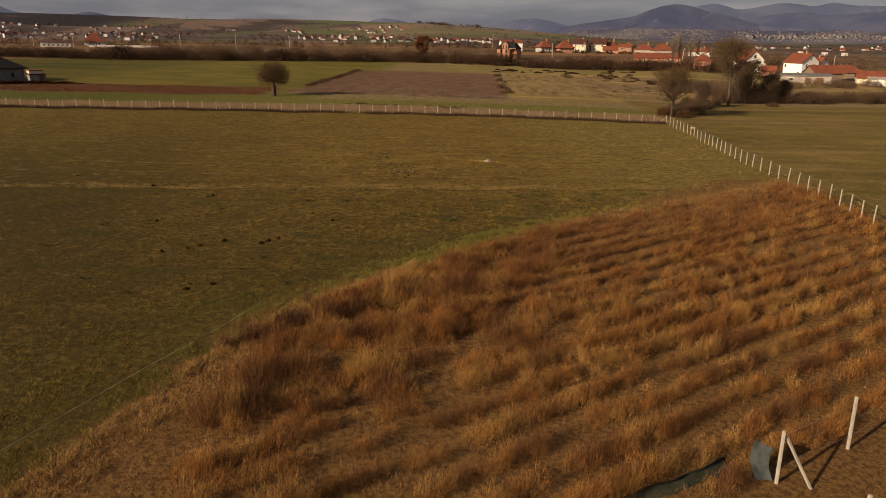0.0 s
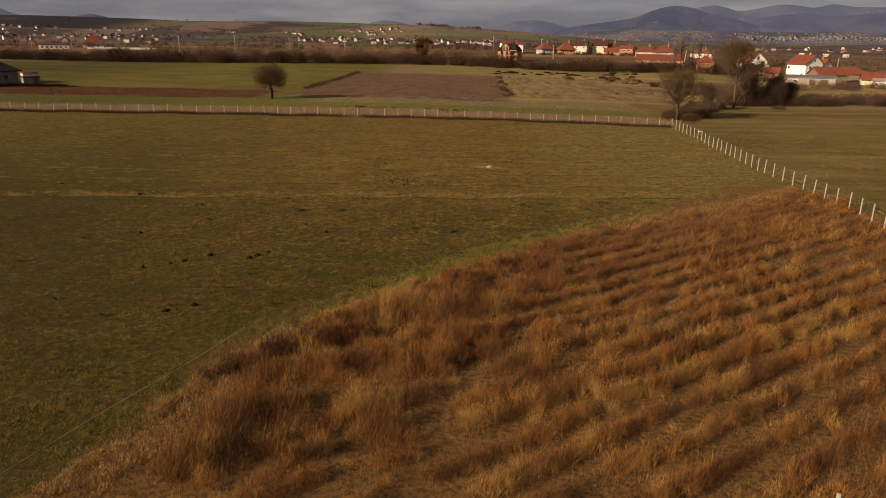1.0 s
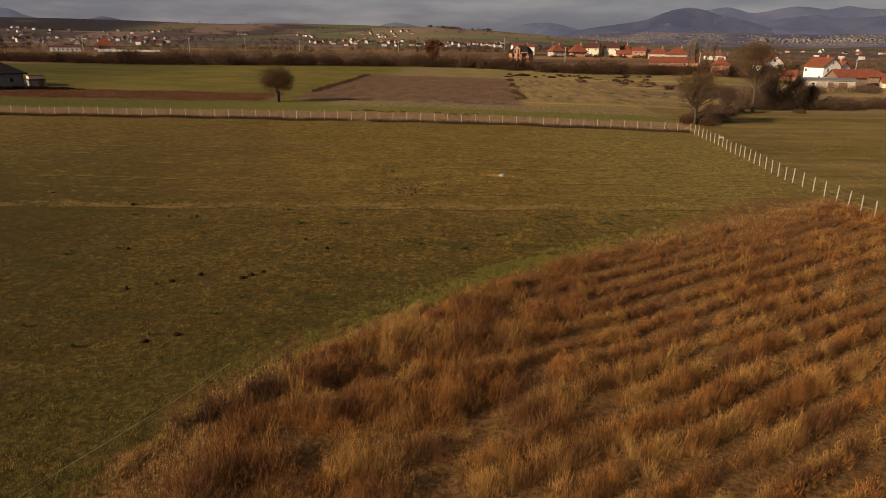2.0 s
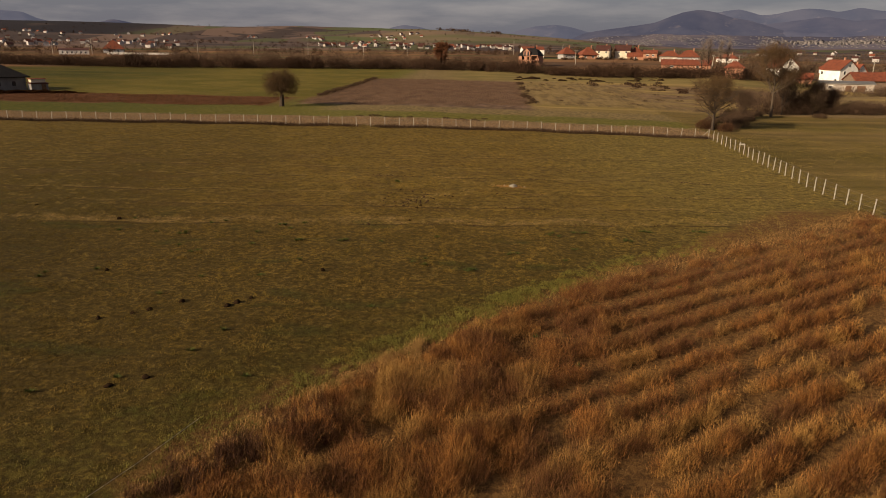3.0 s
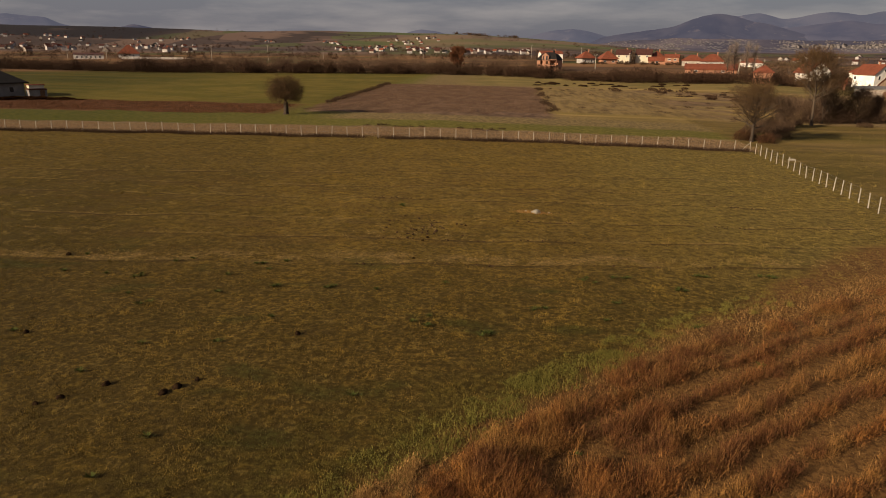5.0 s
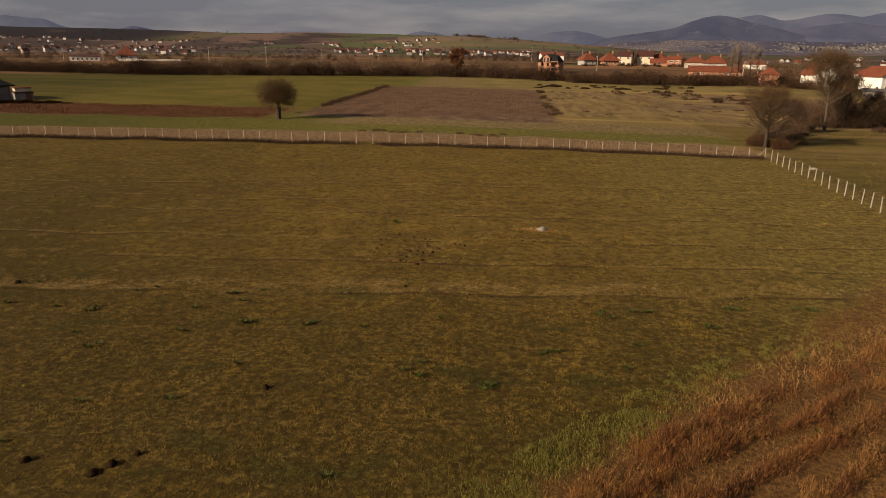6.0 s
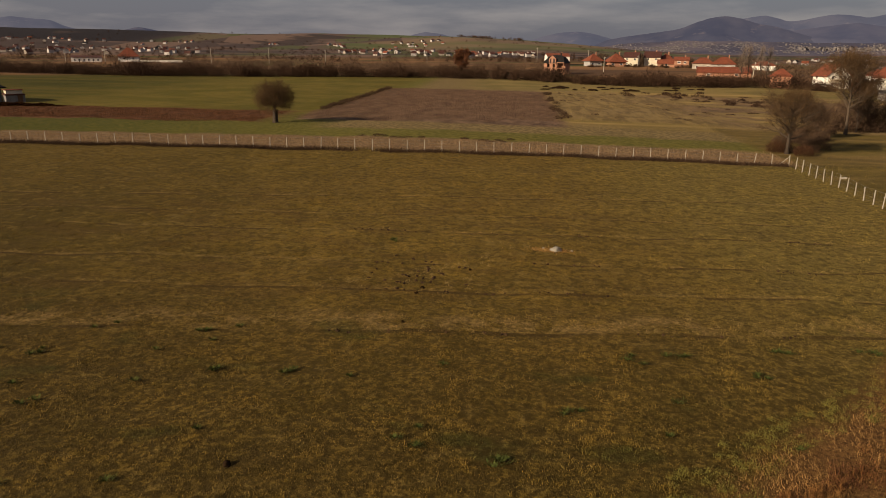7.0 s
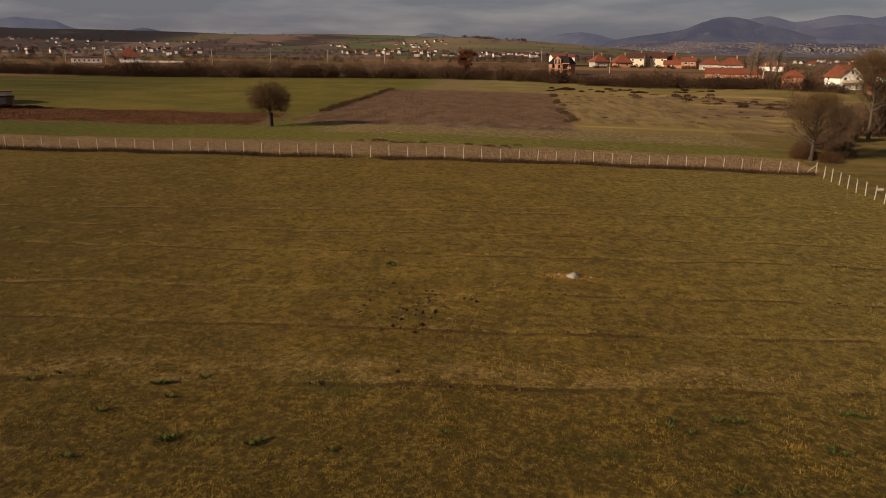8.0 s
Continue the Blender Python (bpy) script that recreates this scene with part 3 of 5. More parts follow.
def blades(rng, base, height, width, lean, droop=0.0):
    """One leaf-shaped triangle for each base point."""
    n = len(base)
    a = rng.uniform(0, 2 * np.pi, n)
    side = np.stack([np.cos(a), np.sin(a), np.zeros(n)], -1) * (width * 0.5)[:, None]
    tip = base + np.concatenate([lean, height[:, None]], 1)
    return np.stack([base - side, base + side, tip], 1)


def many_noise(x, y, s, z, stretch=1.0):
    return np.array([noise.noise((px * s * stretch, py * s, z)) for px, py in zip(x.tolist(), y.tolist())])


def build_meadow():
    rng = np.random.default_rng(5)
    n = 245000
    az = np.radians(rng.uniform(-42, 38, n))
    r = 15 + 105 * rng.uniform(0, 1, n) ** 1.05
    x, y = r * np.sin(az), r * np.cos(az)
    plot = (x > 2.0) & (y < 24 + (x - 9) * 0.63)
    inner = (y < 106.5 + 0.055 * x) & (x < 31.5)
    keep = (inner | ((x > 31.5) & (rng.uniform(0, 1, n) < 0.5))) & ~in_scrub(x, y, 0.4) & ~plot
    x, y, r = x[keep], y[keep], r[keep]
    lump = 0.9 * many_noise(x, y, 1.5, 0.0) + 0.6 * many_noise(x, y, 0.45, 6.0) + 0.55 * np.clip((y - 45) / 30, 0.2, 1) * many_noise(x - 0.06 * y, y - 0.06 * x, 0.75, 3.0, 0.16)
    sel = rng.uniform(0, 1, len(x)) < 0.55 + 0.9 * lump
    x, y, r, lump = x[sel], y[sel], r[sel], lump[sel]
    tall = rng.uniform(0.5, 1.35, len(x)) * (0.85 + 1.3 * np.clip(lump, 0, 1))
    k = 6
    x, y, r, tall = (np.repeat(v, k) for v in (x, y, r, tall))
    m = len(x)
    ox, oy = rng.normal(0, 0.085, m), rng.normal(0, 0.085, m)
    base = np.stack([x + ox, y + oy, ground_z(x, y) - 0.03], -1)
    h = 0.03 + rng.uniform(0.035, 0.095, m) * tall * np.clip(1.35 - r / 150, 0.7, 1)
    w = rng.uniform(0.012, 0.032, m) * (0.85 + np.clip(r - 58, 0, 80) / 85)
    lean = np.stack([ox, oy], -1) * 0.5 + rng.normal(0.012, 0.045, (m, 2))
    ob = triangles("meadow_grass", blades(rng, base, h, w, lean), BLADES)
    tagged(ob, "short olive winter grass with straw-coloured and green patches", "grass", kind="stuff")


build_meadow()
ROW = radians(36)


def plume(rng, px, py, z, rad, high, n, width, stretch=0.0, mess=0.0):
    """A soft broom of fine upright hairs, ragged at the top, drawn out along the row."""
    th, u = rng.uniform(0, 2 * np.pi, n), np.sqrt(rng.uniform(0, 1, n))
    ragged = 1 + 0.22 * np.sin(3 * th + px * 5) + 0.16 * np.sin(5 * th + py * 7)
    dome = np.sqrt(np.clip(1 - 0.80 * u * u, 0, 1)) * ragged
    fluff = rng.uniform(0, 1, n) < 0.62
    lift = np.where(fluff, 0.22 + 0.66 * rng.uniform(0, 1, n) ** 0.8, 0.45 * rng.uniform(0, 1, n) ** 1.3)
    out = 0.75 + 0.35 * lift
    dx, dy = rad * u * out * np.cos(th), rad * u * out * np.sin(th)
    pull = stretch * (dx * math.cos(ROW) + dy * math.sin(ROW))
    dx, dy = dx + pull * math.cos(ROW), dy + pull * math.sin(ROW)
    base = np.stack([px + dx + 0.08 * lift, py + dy + 0.04 * lift, z + high * dome * lift], -1)
    wild = (np.where(fluff, 0.33, 0.17) * (1 + mess))[:, None]
    way = rng.normal(0, 1, (n, 3)) * wild + np.stack([np.cos(th) * u * 0.36 + 0.12, np.sin(th) * u * 0.36 + 0.05, np.full(n, 0.95)], -1)
    length = high * dome * np.where(fluff, rng.uniform(0.10, 0.26, n), rng.uniform(0.22, 0.46, n))
    a = rng.uniform(0, 2 * np.pi, n)
    wide = 0.5 * width * rng.uniform(0.6, 1.5, n)
    side = np.stack([np.cos(a), np.sin(a), rng.normal(0, 0.25, n)], -1) * wide[:, None]
    return np.stack([base - side, base + side, base + way * length[:, None]], 1)


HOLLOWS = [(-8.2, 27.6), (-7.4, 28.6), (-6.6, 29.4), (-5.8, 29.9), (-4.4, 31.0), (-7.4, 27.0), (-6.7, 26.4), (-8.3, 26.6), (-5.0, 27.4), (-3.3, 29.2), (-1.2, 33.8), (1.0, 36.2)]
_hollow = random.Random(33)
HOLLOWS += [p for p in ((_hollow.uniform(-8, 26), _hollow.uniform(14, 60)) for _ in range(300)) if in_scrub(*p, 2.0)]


def build_scrub():
    rng = np.random.default_rng(11)
    along, across = np.array((math.cos(ROW), math.sin(ROW))), np.array((-math.sin(ROW), math.cos(ROW)))
    spots = []
    for k in range(-8, 40):
        s = -30.0
        while s < 75:
            s += rng.uniform(0.32, 0.60)
            drift = 0.34 * noise.noise((s * 0.25, k * 5.0, 0))
            p = along * s + across * (k * 1.45 + 0.35 + drift + rng.normal(0, 0.10))
            spots.append((p[0], p[1], 1.0))
    for _ in range(7500):
        spots.append((rng.uniform(-14, 30), rng.uniform(8, 66), 0.0))
    spots = np.array(spots)
    spots = spots[in_scrub(spots[:, 0], spots[:, 1], np.interp(spots[:, 0], (-9.2, -7.8, -5, 0), (3.2, 0.9, 0.9, 1.4)))]
    spots = spots[spots[:, 0] > -8.9 + 0.03 * spots[:, 1] + 0.4 * np.sin(spots[:, 1] * 0.9)]
    pits = np.array(HOLLOWS)
    near = np.min(np.hypot(spots[:, 0, None] - pits[None, :, 0], (spots[:, 1, None] - pits[None, :, 1]) * 1.25), axis=1)
    spots = spots[near > np.where(spots[:, 0] < 4, 0.66, 0.5)]
    # wild growth near the crooked edge, clear rows towards the fence
    depth = np.interp(spots[:, 0], EDGE_X, EDGE_Y) - spots[:, 1] - 1.5
    wild = np.clip(np.clip((7 - spots[:, 0]) / 8, 0, 1) * np.clip(1.35 - depth / 15.0, 0, 1) + np.clip(1 - depth / 3.0, 0, 1) * 0.7, 0, 1)
    patch = np.array([noise.noise((px * 0.16, py * 0.16, 9.0)) for px, py, _ in spots])
    gap = np.array([noise.noise((px * 0.55, py * 0.55, 4.0)) for px, py, _ in spots])
    chance = np.where(spots[:, 2] > 0.5, 1.05 - 0.5 * wild + 0.2 * patch + (0.25 + 0.5 * wild) * gap, 0.10 * np.clip(1.6 - depth / 10, 0, 1) - 0.02 + 0.95 * wild + (0.1 + 0.2 * wild) * patch + (0.25 + 0.75 * wild) * gap)
    sel = rng.uniform(0, 1, len(spots)) < chance
    spots, wild, patch, gap = spots[sel], wild[sel], patch[sel], gap[sel]
    dist = np.hypot(spots[:, 0], spots[:, 1] - 18)
    tris = []
    depth = np.interp(spots[:, 0], EDGE_X, EDGE_Y) - spots[:, 1]
    for (px, py, kind), w, pt, gp, d, dp in zip(spots, wild, patch, gap, dist, depth):
        size = rng.uniform(0.75, 1.18) * max(0.35, 0.88 + 0.30 * w + 0.35 * pt + (0.25 + 0.9 * w) * gp) * (1.0 if kind > 0.5 else 0.55 + 0.45 * w) * min(1.0, 0.40 + 0.12 * dp)
        n = int(np.clip(1080 - 25 * d, 180, 1080) * (0.4 + 0.6 * size))
        tris.append(plume(rng, px, py, float(ground_z(px, py)) - 0.05, (0.49 + 0.10 * w) * size * (1.0 if kind > 0.5 else 1.1), (0.84 - 0.14 * w) * size, n, 0.0046 + 0.00050 * d, 0.35 * (1 - w), 0.25 + 1.2 * w))
    ob = triangles("dry_scrub", np.concatenate(tris), SCRUB)
    tagged(ob, "rust-brown dry weeds standing in overgrown rows", "scrub", kind="stuff")
    # pale straw between the rows and along the edge
    n = 520000
    x, y = rng.uniform(-14, 30, n), rng.uniform(8, 66, n)
    keep = in_scrub(x, y, -0.9)
    x, y = x[keep], y[keep]
    keep = rng.uniform(0, 1, len(x)) < 0.55 + 0.8 * np.array([noise.noise((px * 0.4, py * 0.4, 2.0)) for px, py in zip(x, y)])
    x, y = x[keep], y[keep]
    base = np.stack([x, y, ground_z(x, y) - 0.02], -1)
    t = blades(rng, base, rng.uniform(0.05, 0.24, len(x)), rng.uniform(0.008, 0.017, len(x)), rng.normal(0, 0.16, (len(x), 2)))
    t = t[((x > 5) | (y < 19) | (rng.uniform(0, 1, len(x)) < 0.55)) & (np.min(np.hypot(x[:, None] - pits[None, :60, 0], y[:, None] - pits[None, :60, 1]), axis=1) > 0.6)]
    ob = triangles("straw_litter", t, LITTER)
    tagged(ob, "bleached straw and dead grass between the rows", "straw", kind="stuff")


build_scrub()


# ---- fences ----
def post_mesh(height, size=0.12):
    bm = bmesh.new()
    s = size / 2
    box(bm, -s, s, -s, s, -0.3, height, 0.012)
    me = bpy.data.meshes.new("post")
    bm.to_mesh(me)
    bm.free()
    me.materials.append(CONCRETE)
    return me


POST, TALL_POST = post_mesh(1.38, 0.078), post_mesh(1.82, 0.085)


def polyline(points, spacing):
    out = [Vector(points[0])]
    for a, b in zip(points, points[1:]):
        a, b = Vector(a), Vector(b)
        n = max(1, round((b - a).length / spacing))
        out += [a.lerp(b, k / n) for k in range(1, n + 1)]
    return out


def build_fence(name, points, spacing, label, seed, wires=(0.25, 0.6, 0.95, 1.3), mesh=None):
    rng = random.Random(seed)
    spots = polyline(points, spacing)
    root = tagged(new(name), label, "fence", group="field fences")
    tops = []
    for p in spots:
        z = float(ground_z(p.x, p.y))
        ob = new("post", mesh or POST)
        ob.parent = root
        ob.matrix_basis = pose(p.x, p.y, z - rng.uniform(0, 0.12), rng.gauss(0, 1.4), rng.gauss(0, 1.4), rng.uniform(-8, 8))
        tops.append((p.x, p.y, z))
    for h in wires:
        bm = bmesh.new()
        for a, b in zip(tops, tops[1:]):
            tube(bm, (a[0], a[1], a[2] + h), (b[0], b[1], b[2] + h), 0.006, 0.006, 3)
        part("wire", bm, WIRE, root)
    return root


def brace(root, foot, top, r=0.055):
    bm = bmesh.new()
    tube(bm, foot, top, r, r, 4)
    part("brace", bm, CONCRETE, root)


FAR_LINE = [(31.14, 109.9), (11.0, 108.1), (-19.3, 105.3), (-39.4, 104.5)]
FAR_LEFT = [(-41.6, 104.45), (-96, 103.0)]
LONG_LINE = [(31.2, 108.0), (31.2, 99), (30.4, 89), (29.8, 80), (29.45, 71), (29.6, 63), (29.4, 55), (28.9, 47.8), (28.4, 29)]
FRONT_LINE = [(9.0, 16.9), (12.0, 18.8), (28.2, 28.8)]
far_fence = build_fence("concrete_post_fence", FAR_LINE, 2.02, "pale concrete posts with thin wires along the far meadow edge", 3)
brace(far_fence, (29.7, 109.6, 0.1), (31.1, 109.9, 1.3), 0.04)
build_fence("concrete_post_fence", FAR_LEFT, 2.165, "pale concrete posts with thin wires near the plough land", 7)
long_fence = build_fence("concrete_post_fence", LONG_LINE, 1.96, "pale concrete posts with thin wires beside the brown scrub", 4)
box_part("board", (30.75, 31.4, 96.4, 96.46, 1.0, 1.2), CONCRETE, long_fence, "small white board hung on the wires")
front_fence = build_fence("concrete_post_fence", FRONT_LINE, 3.4, "tall leaning concrete posts with a braced end post", 6, (0.5, 1.1, 1.6), TALL_POST)
brace(front_fence, (9.95, 16.7, -0.1), (9.1, 16.95, 1.5), 0.045)
build_fence("concrete_post_fence", [(9.83, 14.2), (10.7, 11.0)], 3.4, "tall concrete posts of the side fence", 9, (0.5, 1.6), TALL_POST)


# ---- trees, hedges and woods ----
def grow(rng, bm, tips, a, way, length, radius, depth, bend=0.35, rise=0.15):
    """One limb and its forks; the ends are kept in tips."""
    segs = 3 if depth > 1 else 2
    p, d, r = Vector(a), Vector(way).normalized(), radius
    for s in range(segs):
        d = (d + Vector((rng.gauss(0, bend * 0.35), rng.gauss(0, bend * 0.35), rise * 0.35))).normalized()
        q = p + d * (length / segs)
        r2 = r * 0.84
        tube(bm, p, q, r, r2, 7 if depth > 2 else 5 if depth > 1 else 3)
        if depth > 0 and s > 0:
            for _ in range(2 if depth > 1 else 3):
                side = Vector((rng.gauss(0, 1), rng.gauss(0, 1), rng.uniform(-0.2, 0.9))).normalized()
                grow(rng, bm, tips, q, d * 0.55 + side * 0.75, length * rng.uniform(0.55, 0.78), r2 * 0.64, depth - 1, bend, rise)
        if depth <= 1:
            tips.append((q.copy(), d.copy()))
        p, r = q, r2
    if depth > 0:
        grow(rng, bm, tips, p, d, length * 0.75, r * 0.8, depth - 1, bend, rise)


def twig_cloud(rng, tips, count, length, width, spread):
    pts = np.array([t[0] for t in tips])
    ways = np.array([t[1] for t in tips])
    k = rng.integers(0, len(pts), count)
    base = pts[k] + rng.normal(0, spread * 0.35, (count, 3))
    way = ways[k] * 0.6 + rng.normal(0, 0.6, (count, 3)) + np.array((0, 0, 0.25))
    way /= np.linalg.norm(way, axis=1)[:, None]
    tip = base + way * (length * rng.uniform(0.5, 1.3, count))[:, None]
    side = np.cross(way, rng.normal(0, 1, (count, 3)))
    side /= np.linalg.norm(side, axis=1)[:, None] + 1e-6
    side *= (width * rng.uniform(0.6, 1.2, count))[:, None]
    return np.stack([base - side, base + side, tip], 1)


def bare_tree(name, x, y, height, trunk, label, seed, fork=0.3, limbs=16, reach=0.42, twigs=6000, twig=0.5, width=0.012, lean=(0, 0), rise=0.9, bark=None, leaf=None, category="tree", sink=0.15):
    """A trunk with a bent leader, limbs all up it, forked twice, and a haze of twigs at their ends."""
    rng, nrng = random.Random(seed), np.random.default_rng(seed)
    root = tagged(new(name), label, category)
    root.matrix_basis = pose(x, y, float(ground_z(x, y)) - sink)
    bm, tips = bmesh.new(), []
    joints, p = [], Vector((0, 0, 0))
    steps = 9
    for k in range(steps + 1):
        u = k / steps
        joints.append((p.copy(), trunk * (1.35 if k == 0 else 1.0) * (1 - 0.86 * u)))
        p = p + Vector((lean[0] + rng.gauss(0, 0.10) * (u > fork), lean[1] + rng.gauss(0, 0.10) * (u > fork), 1)) * (height * 0.88 / steps)
    for (a, ra), (b, rb) in zip(joints, joints[1:]):
        tube(bm, a, b, ra, rb, 8)
    tips.append((joints[-1][0].copy(), Vector((0, 0, 1))))
    for k in range(limbs):
        u = fork + (0.97 - fork) * (k + rng.uniform(-0.3, 0.3)) / limbs
        f = min(max(u, fork) * steps, steps - 0.01)
        a = joints[int(f)][0].lerp(joints[int(f) + 1][0], f - int(f))
        ang = k * 2.4 + rng.uniform(-0.4, 0.4)
        prof = math.sin(math.pi * min(1, 0.25 + 0.75 * (u - fork) / (1 - fork))) ** 0.7
        length = height * reach * max(0.25, prof) * rng.uniform(0.75, 1.1)
        grow(rng, bm, tips, a, (math.cos(ang), math.sin(ang), rise * rng.uniform(0.5, 1.2)), length * 0.55, max(0.03, joints[int(f)][1] * 0.6), 2 if length > 1.0 else 1, 0.5, 0.25)
    part("trunk", bm, bark or BARK, root)
    triangles("crown", twig_cloud(nrng, tips, twigs, twig, width, twig), leaf or TWIG, root)
    return root


def round_tree(x, y, height, label, seed):
    """A short stout trunk under a wide, flattened ball of limbs and fine twigs."""
    rng, nrng = random.Random(seed), np.random.default_rng(seed)
    root = tagged(new("round_tree"), label, "tree")
    root.matrix_basis = pose(x, y, float(ground_z(x, y)) - 0.15)
    bm, tips = bmesh.new(), []
    fork = Vector((0.1, 0, height * 0.36))
    tube(bm, (0, 0, 0), (0.04, 0, 0.4), 0.62, 0.44, 9)
    tube(bm, (0.04, 0, 0.4), fork, 0.44, 0.38, 9)
    centre, rx, rz = Vector((0, 0, height * 0.64)), height * 0.45, height * 0.37
    for k in range(70):
        up = -0.75 + 1.72 * (k + 0.5) / 70
        ang = k * 2.39996 + rng.uniform(-0.2, 0.2)
        flat = math.sqrt(max(0.0, 1 - up * up))
        reach = rng.uniform(0.80, 1.06)
        end = centre + Vector((rx * flat * math.cos(ang), rx * flat * math.sin(ang), rz * up)) * reach
        start = fork.lerp(centre, rng.uniform(0, 0.8))
        p, r = start, rng.uniform(0.06, 0.11)
        for step in range(1, 5):
            q = start.lerp(end, step / 4) + Vector((rng.gauss(0, 0.12), rng.gauss(0, 0.12), 0.35 * math.sin(math.pi * step / 4) + rng.gauss(0, 0.08)))
            tube(bm, p, q, r, r * 0.66, 5)
            way = (q - p).normalized()
            if step > 1:
                tips.append((q.copy(), way))
                for _ in range(3):
                    side = (way + Vector((rng.gauss(0, 0.6), rng.gauss(0, 0.6), rng.gauss(0.1, 0.5)))).normalized()
                    e = q + side * rng.uniform(0.35, 0.8)
                    tube(bm, q, e, r * 0.4, 0.012, 3)
                    tips.append((e, side))
            p, r = q, r * 0.66
    part("trunk", bm, BARK, root)
    triangles("crown", twig_cloud(nrng, tips, 20000, 0.5, 0.013, 0.6), CROWN, root)
    return root


def bush_tris(rng, x, y, z, rad, height, count, width, short=0.18, long=0.42):
    """Upright twigs that fan out from low stems, denser inside."""
    th, u = rng.uniform(0, 2 * np.pi, count), np.sqrt(rng.uniform(0, 1, count))
    lift = rng.uniform(0, 0.75, count) ** 0.8
    dome = np.sqrt(np.clip(1 - 0.75 * u * u, 0, 1))
    base = np.stack([x + rad * u * np.cos(th), y + rad * u * np.sin(th), z + height * lift * dome], -1)
    way = np.stack([np.cos(th) * u * 0.6 + rng.normal(0, 0.3, count), np.sin(th) * u * 0.6 + rng.normal(0, 0.3, count), rng.uniform(0.3, 1.0, count)], -1)
    tip = base + way * (height * rng.uniform(short, long, count))[:, None]
    a = rng.uniform(0, 2 * np.pi, count)
    side = np.stack([np.cos(a), np.sin(a), rng.normal(0, 0.3, count)], -1) * (width * rng.uniform(0.5, 1.3, count))[:, None]
    return np.stack([base - side, base + side, tip], 1)


def hedge(name, line, deep, height, per_metre, count, width, label, seed, material, category="hedge"):
    rng = np.random.default_rng(seed)
    tris = []
    for a, b in zip(line, line[1:]):
        a, b = np.array(a), np.array(b)
        length = np.linalg.norm(b - a)
        away = np.array((-(b - a)[1], (b - a)[0])) / length
        if away[1] < 0:
            away = -away
        for _ in range(max(1, int(length * per_metre))):
            p = a + (b - a) * rng.uniform() + away * deep * rng.uniform(0, 1)
            f = 1 + 0.55 * noise.noise((p[0] * 0.06, p[1] * 0.05, 1.0 + seed))
            h = height * f * rng.uniform(0.6, 1.15)
            tris.append(bush_tris(rng, p[0], p[1], float(ground_z(*p)) - 0.2, h * rng.uniform(0.4, 0.6), h, count, width, 0.07, 0.18))
    return tagged(triangles(name, np.concatenate(tris), material), label, category, kind="stuff")


HEDGE_LINE = [(-260, 276), (-190, 274), (-140, 268), (-99, 277), (-56, 294), (-13, 295), (13, 279), (33, 262), (66, 259), (104, 266)]
hedge("field_hedge", HEDGE_LINE, 14, 5.2, 2.3, 210, 0.120, "dense dark brown leafless hedge along the field edge", 21, HEDGE)
hedge("roadside_scrub", [(41, 128), (47, 138), (53, 149)], 5, 1.8, 3.0, 420, 0.03, "tangled brown leafless bushes beside the pasture", 22, NEAR_HEDGE)
hedge("field_hedge", [(53, 152), (62, 153), (78, 156), (110, 163)], 7, 3.8, 2.2, 620, 0.042, "tall dark leafless hedge behind the pasture", 23, NEAR_HEDGE)
hedge("hamlet_scrub", [(60, 172), (92, 205), (150, 225)], 14, 3.2, 1.2, 260, 0.06, "leafless brush in front of the sheds", 24, TWIG)


def woods(name, az0, az1, r0, r1, n, height, count, width, label, seed, material):
    rng = np.random.default_rng(seed)
    tris = []
    for _ in range(n):
        a, r = radians(rng.uniform(az0, az1)), rng.uniform(r0, r1)
        x, y = r * math.sin(a), r * math.cos(a)
        if noise.noise((x * 0.012, y * 0.02, seed)) < -0.05:
            continue
        h = height * rng.uniform(0.5, 1.2)
        tris.append(bush_tris(rng, x, y, float(ground_z(x, y)) - 0.3, h * 0.45, h, count, width, 0.09, 0.22))
    return tagged(triangles(name, np.concatenate(tris), material), label, "woods", kind="stuff")


woods("bare_woods", -38, 4, 312, 440, 620, 5.6, 160, 0.09, "low brown leafless thicket beyond the hedge", 31, TWIG)
woods("bare_woods", -25, -8, 314, 390, 110, 8.0, 240, 0.07, "tall brown thicket standing above the hedge", 38, TWIG)
woods("bare_woods", -38, 6, 560, 900, 520, 6, 60, 0.28, "scattered leafless trees between distant fields", 32, HEDGE)
woods("bare_woods", 14, 36, 330, 1700, 1300, 6.5, 60, 0.28, "wide brown leafless woodland on the plain", 33, TWIG)
woods("bare_woods", -40, 12, 1000, 2300, 900, 8, 34, 0.7, "dark leafless copses on the far slopes", 34, HEDGE)

woods("bare_woods", -4.6, 0.6, 2520, 2620, 150, 11, 40, 1.3, "dark row of trees along the hilltop", 37, DARK_WEED)

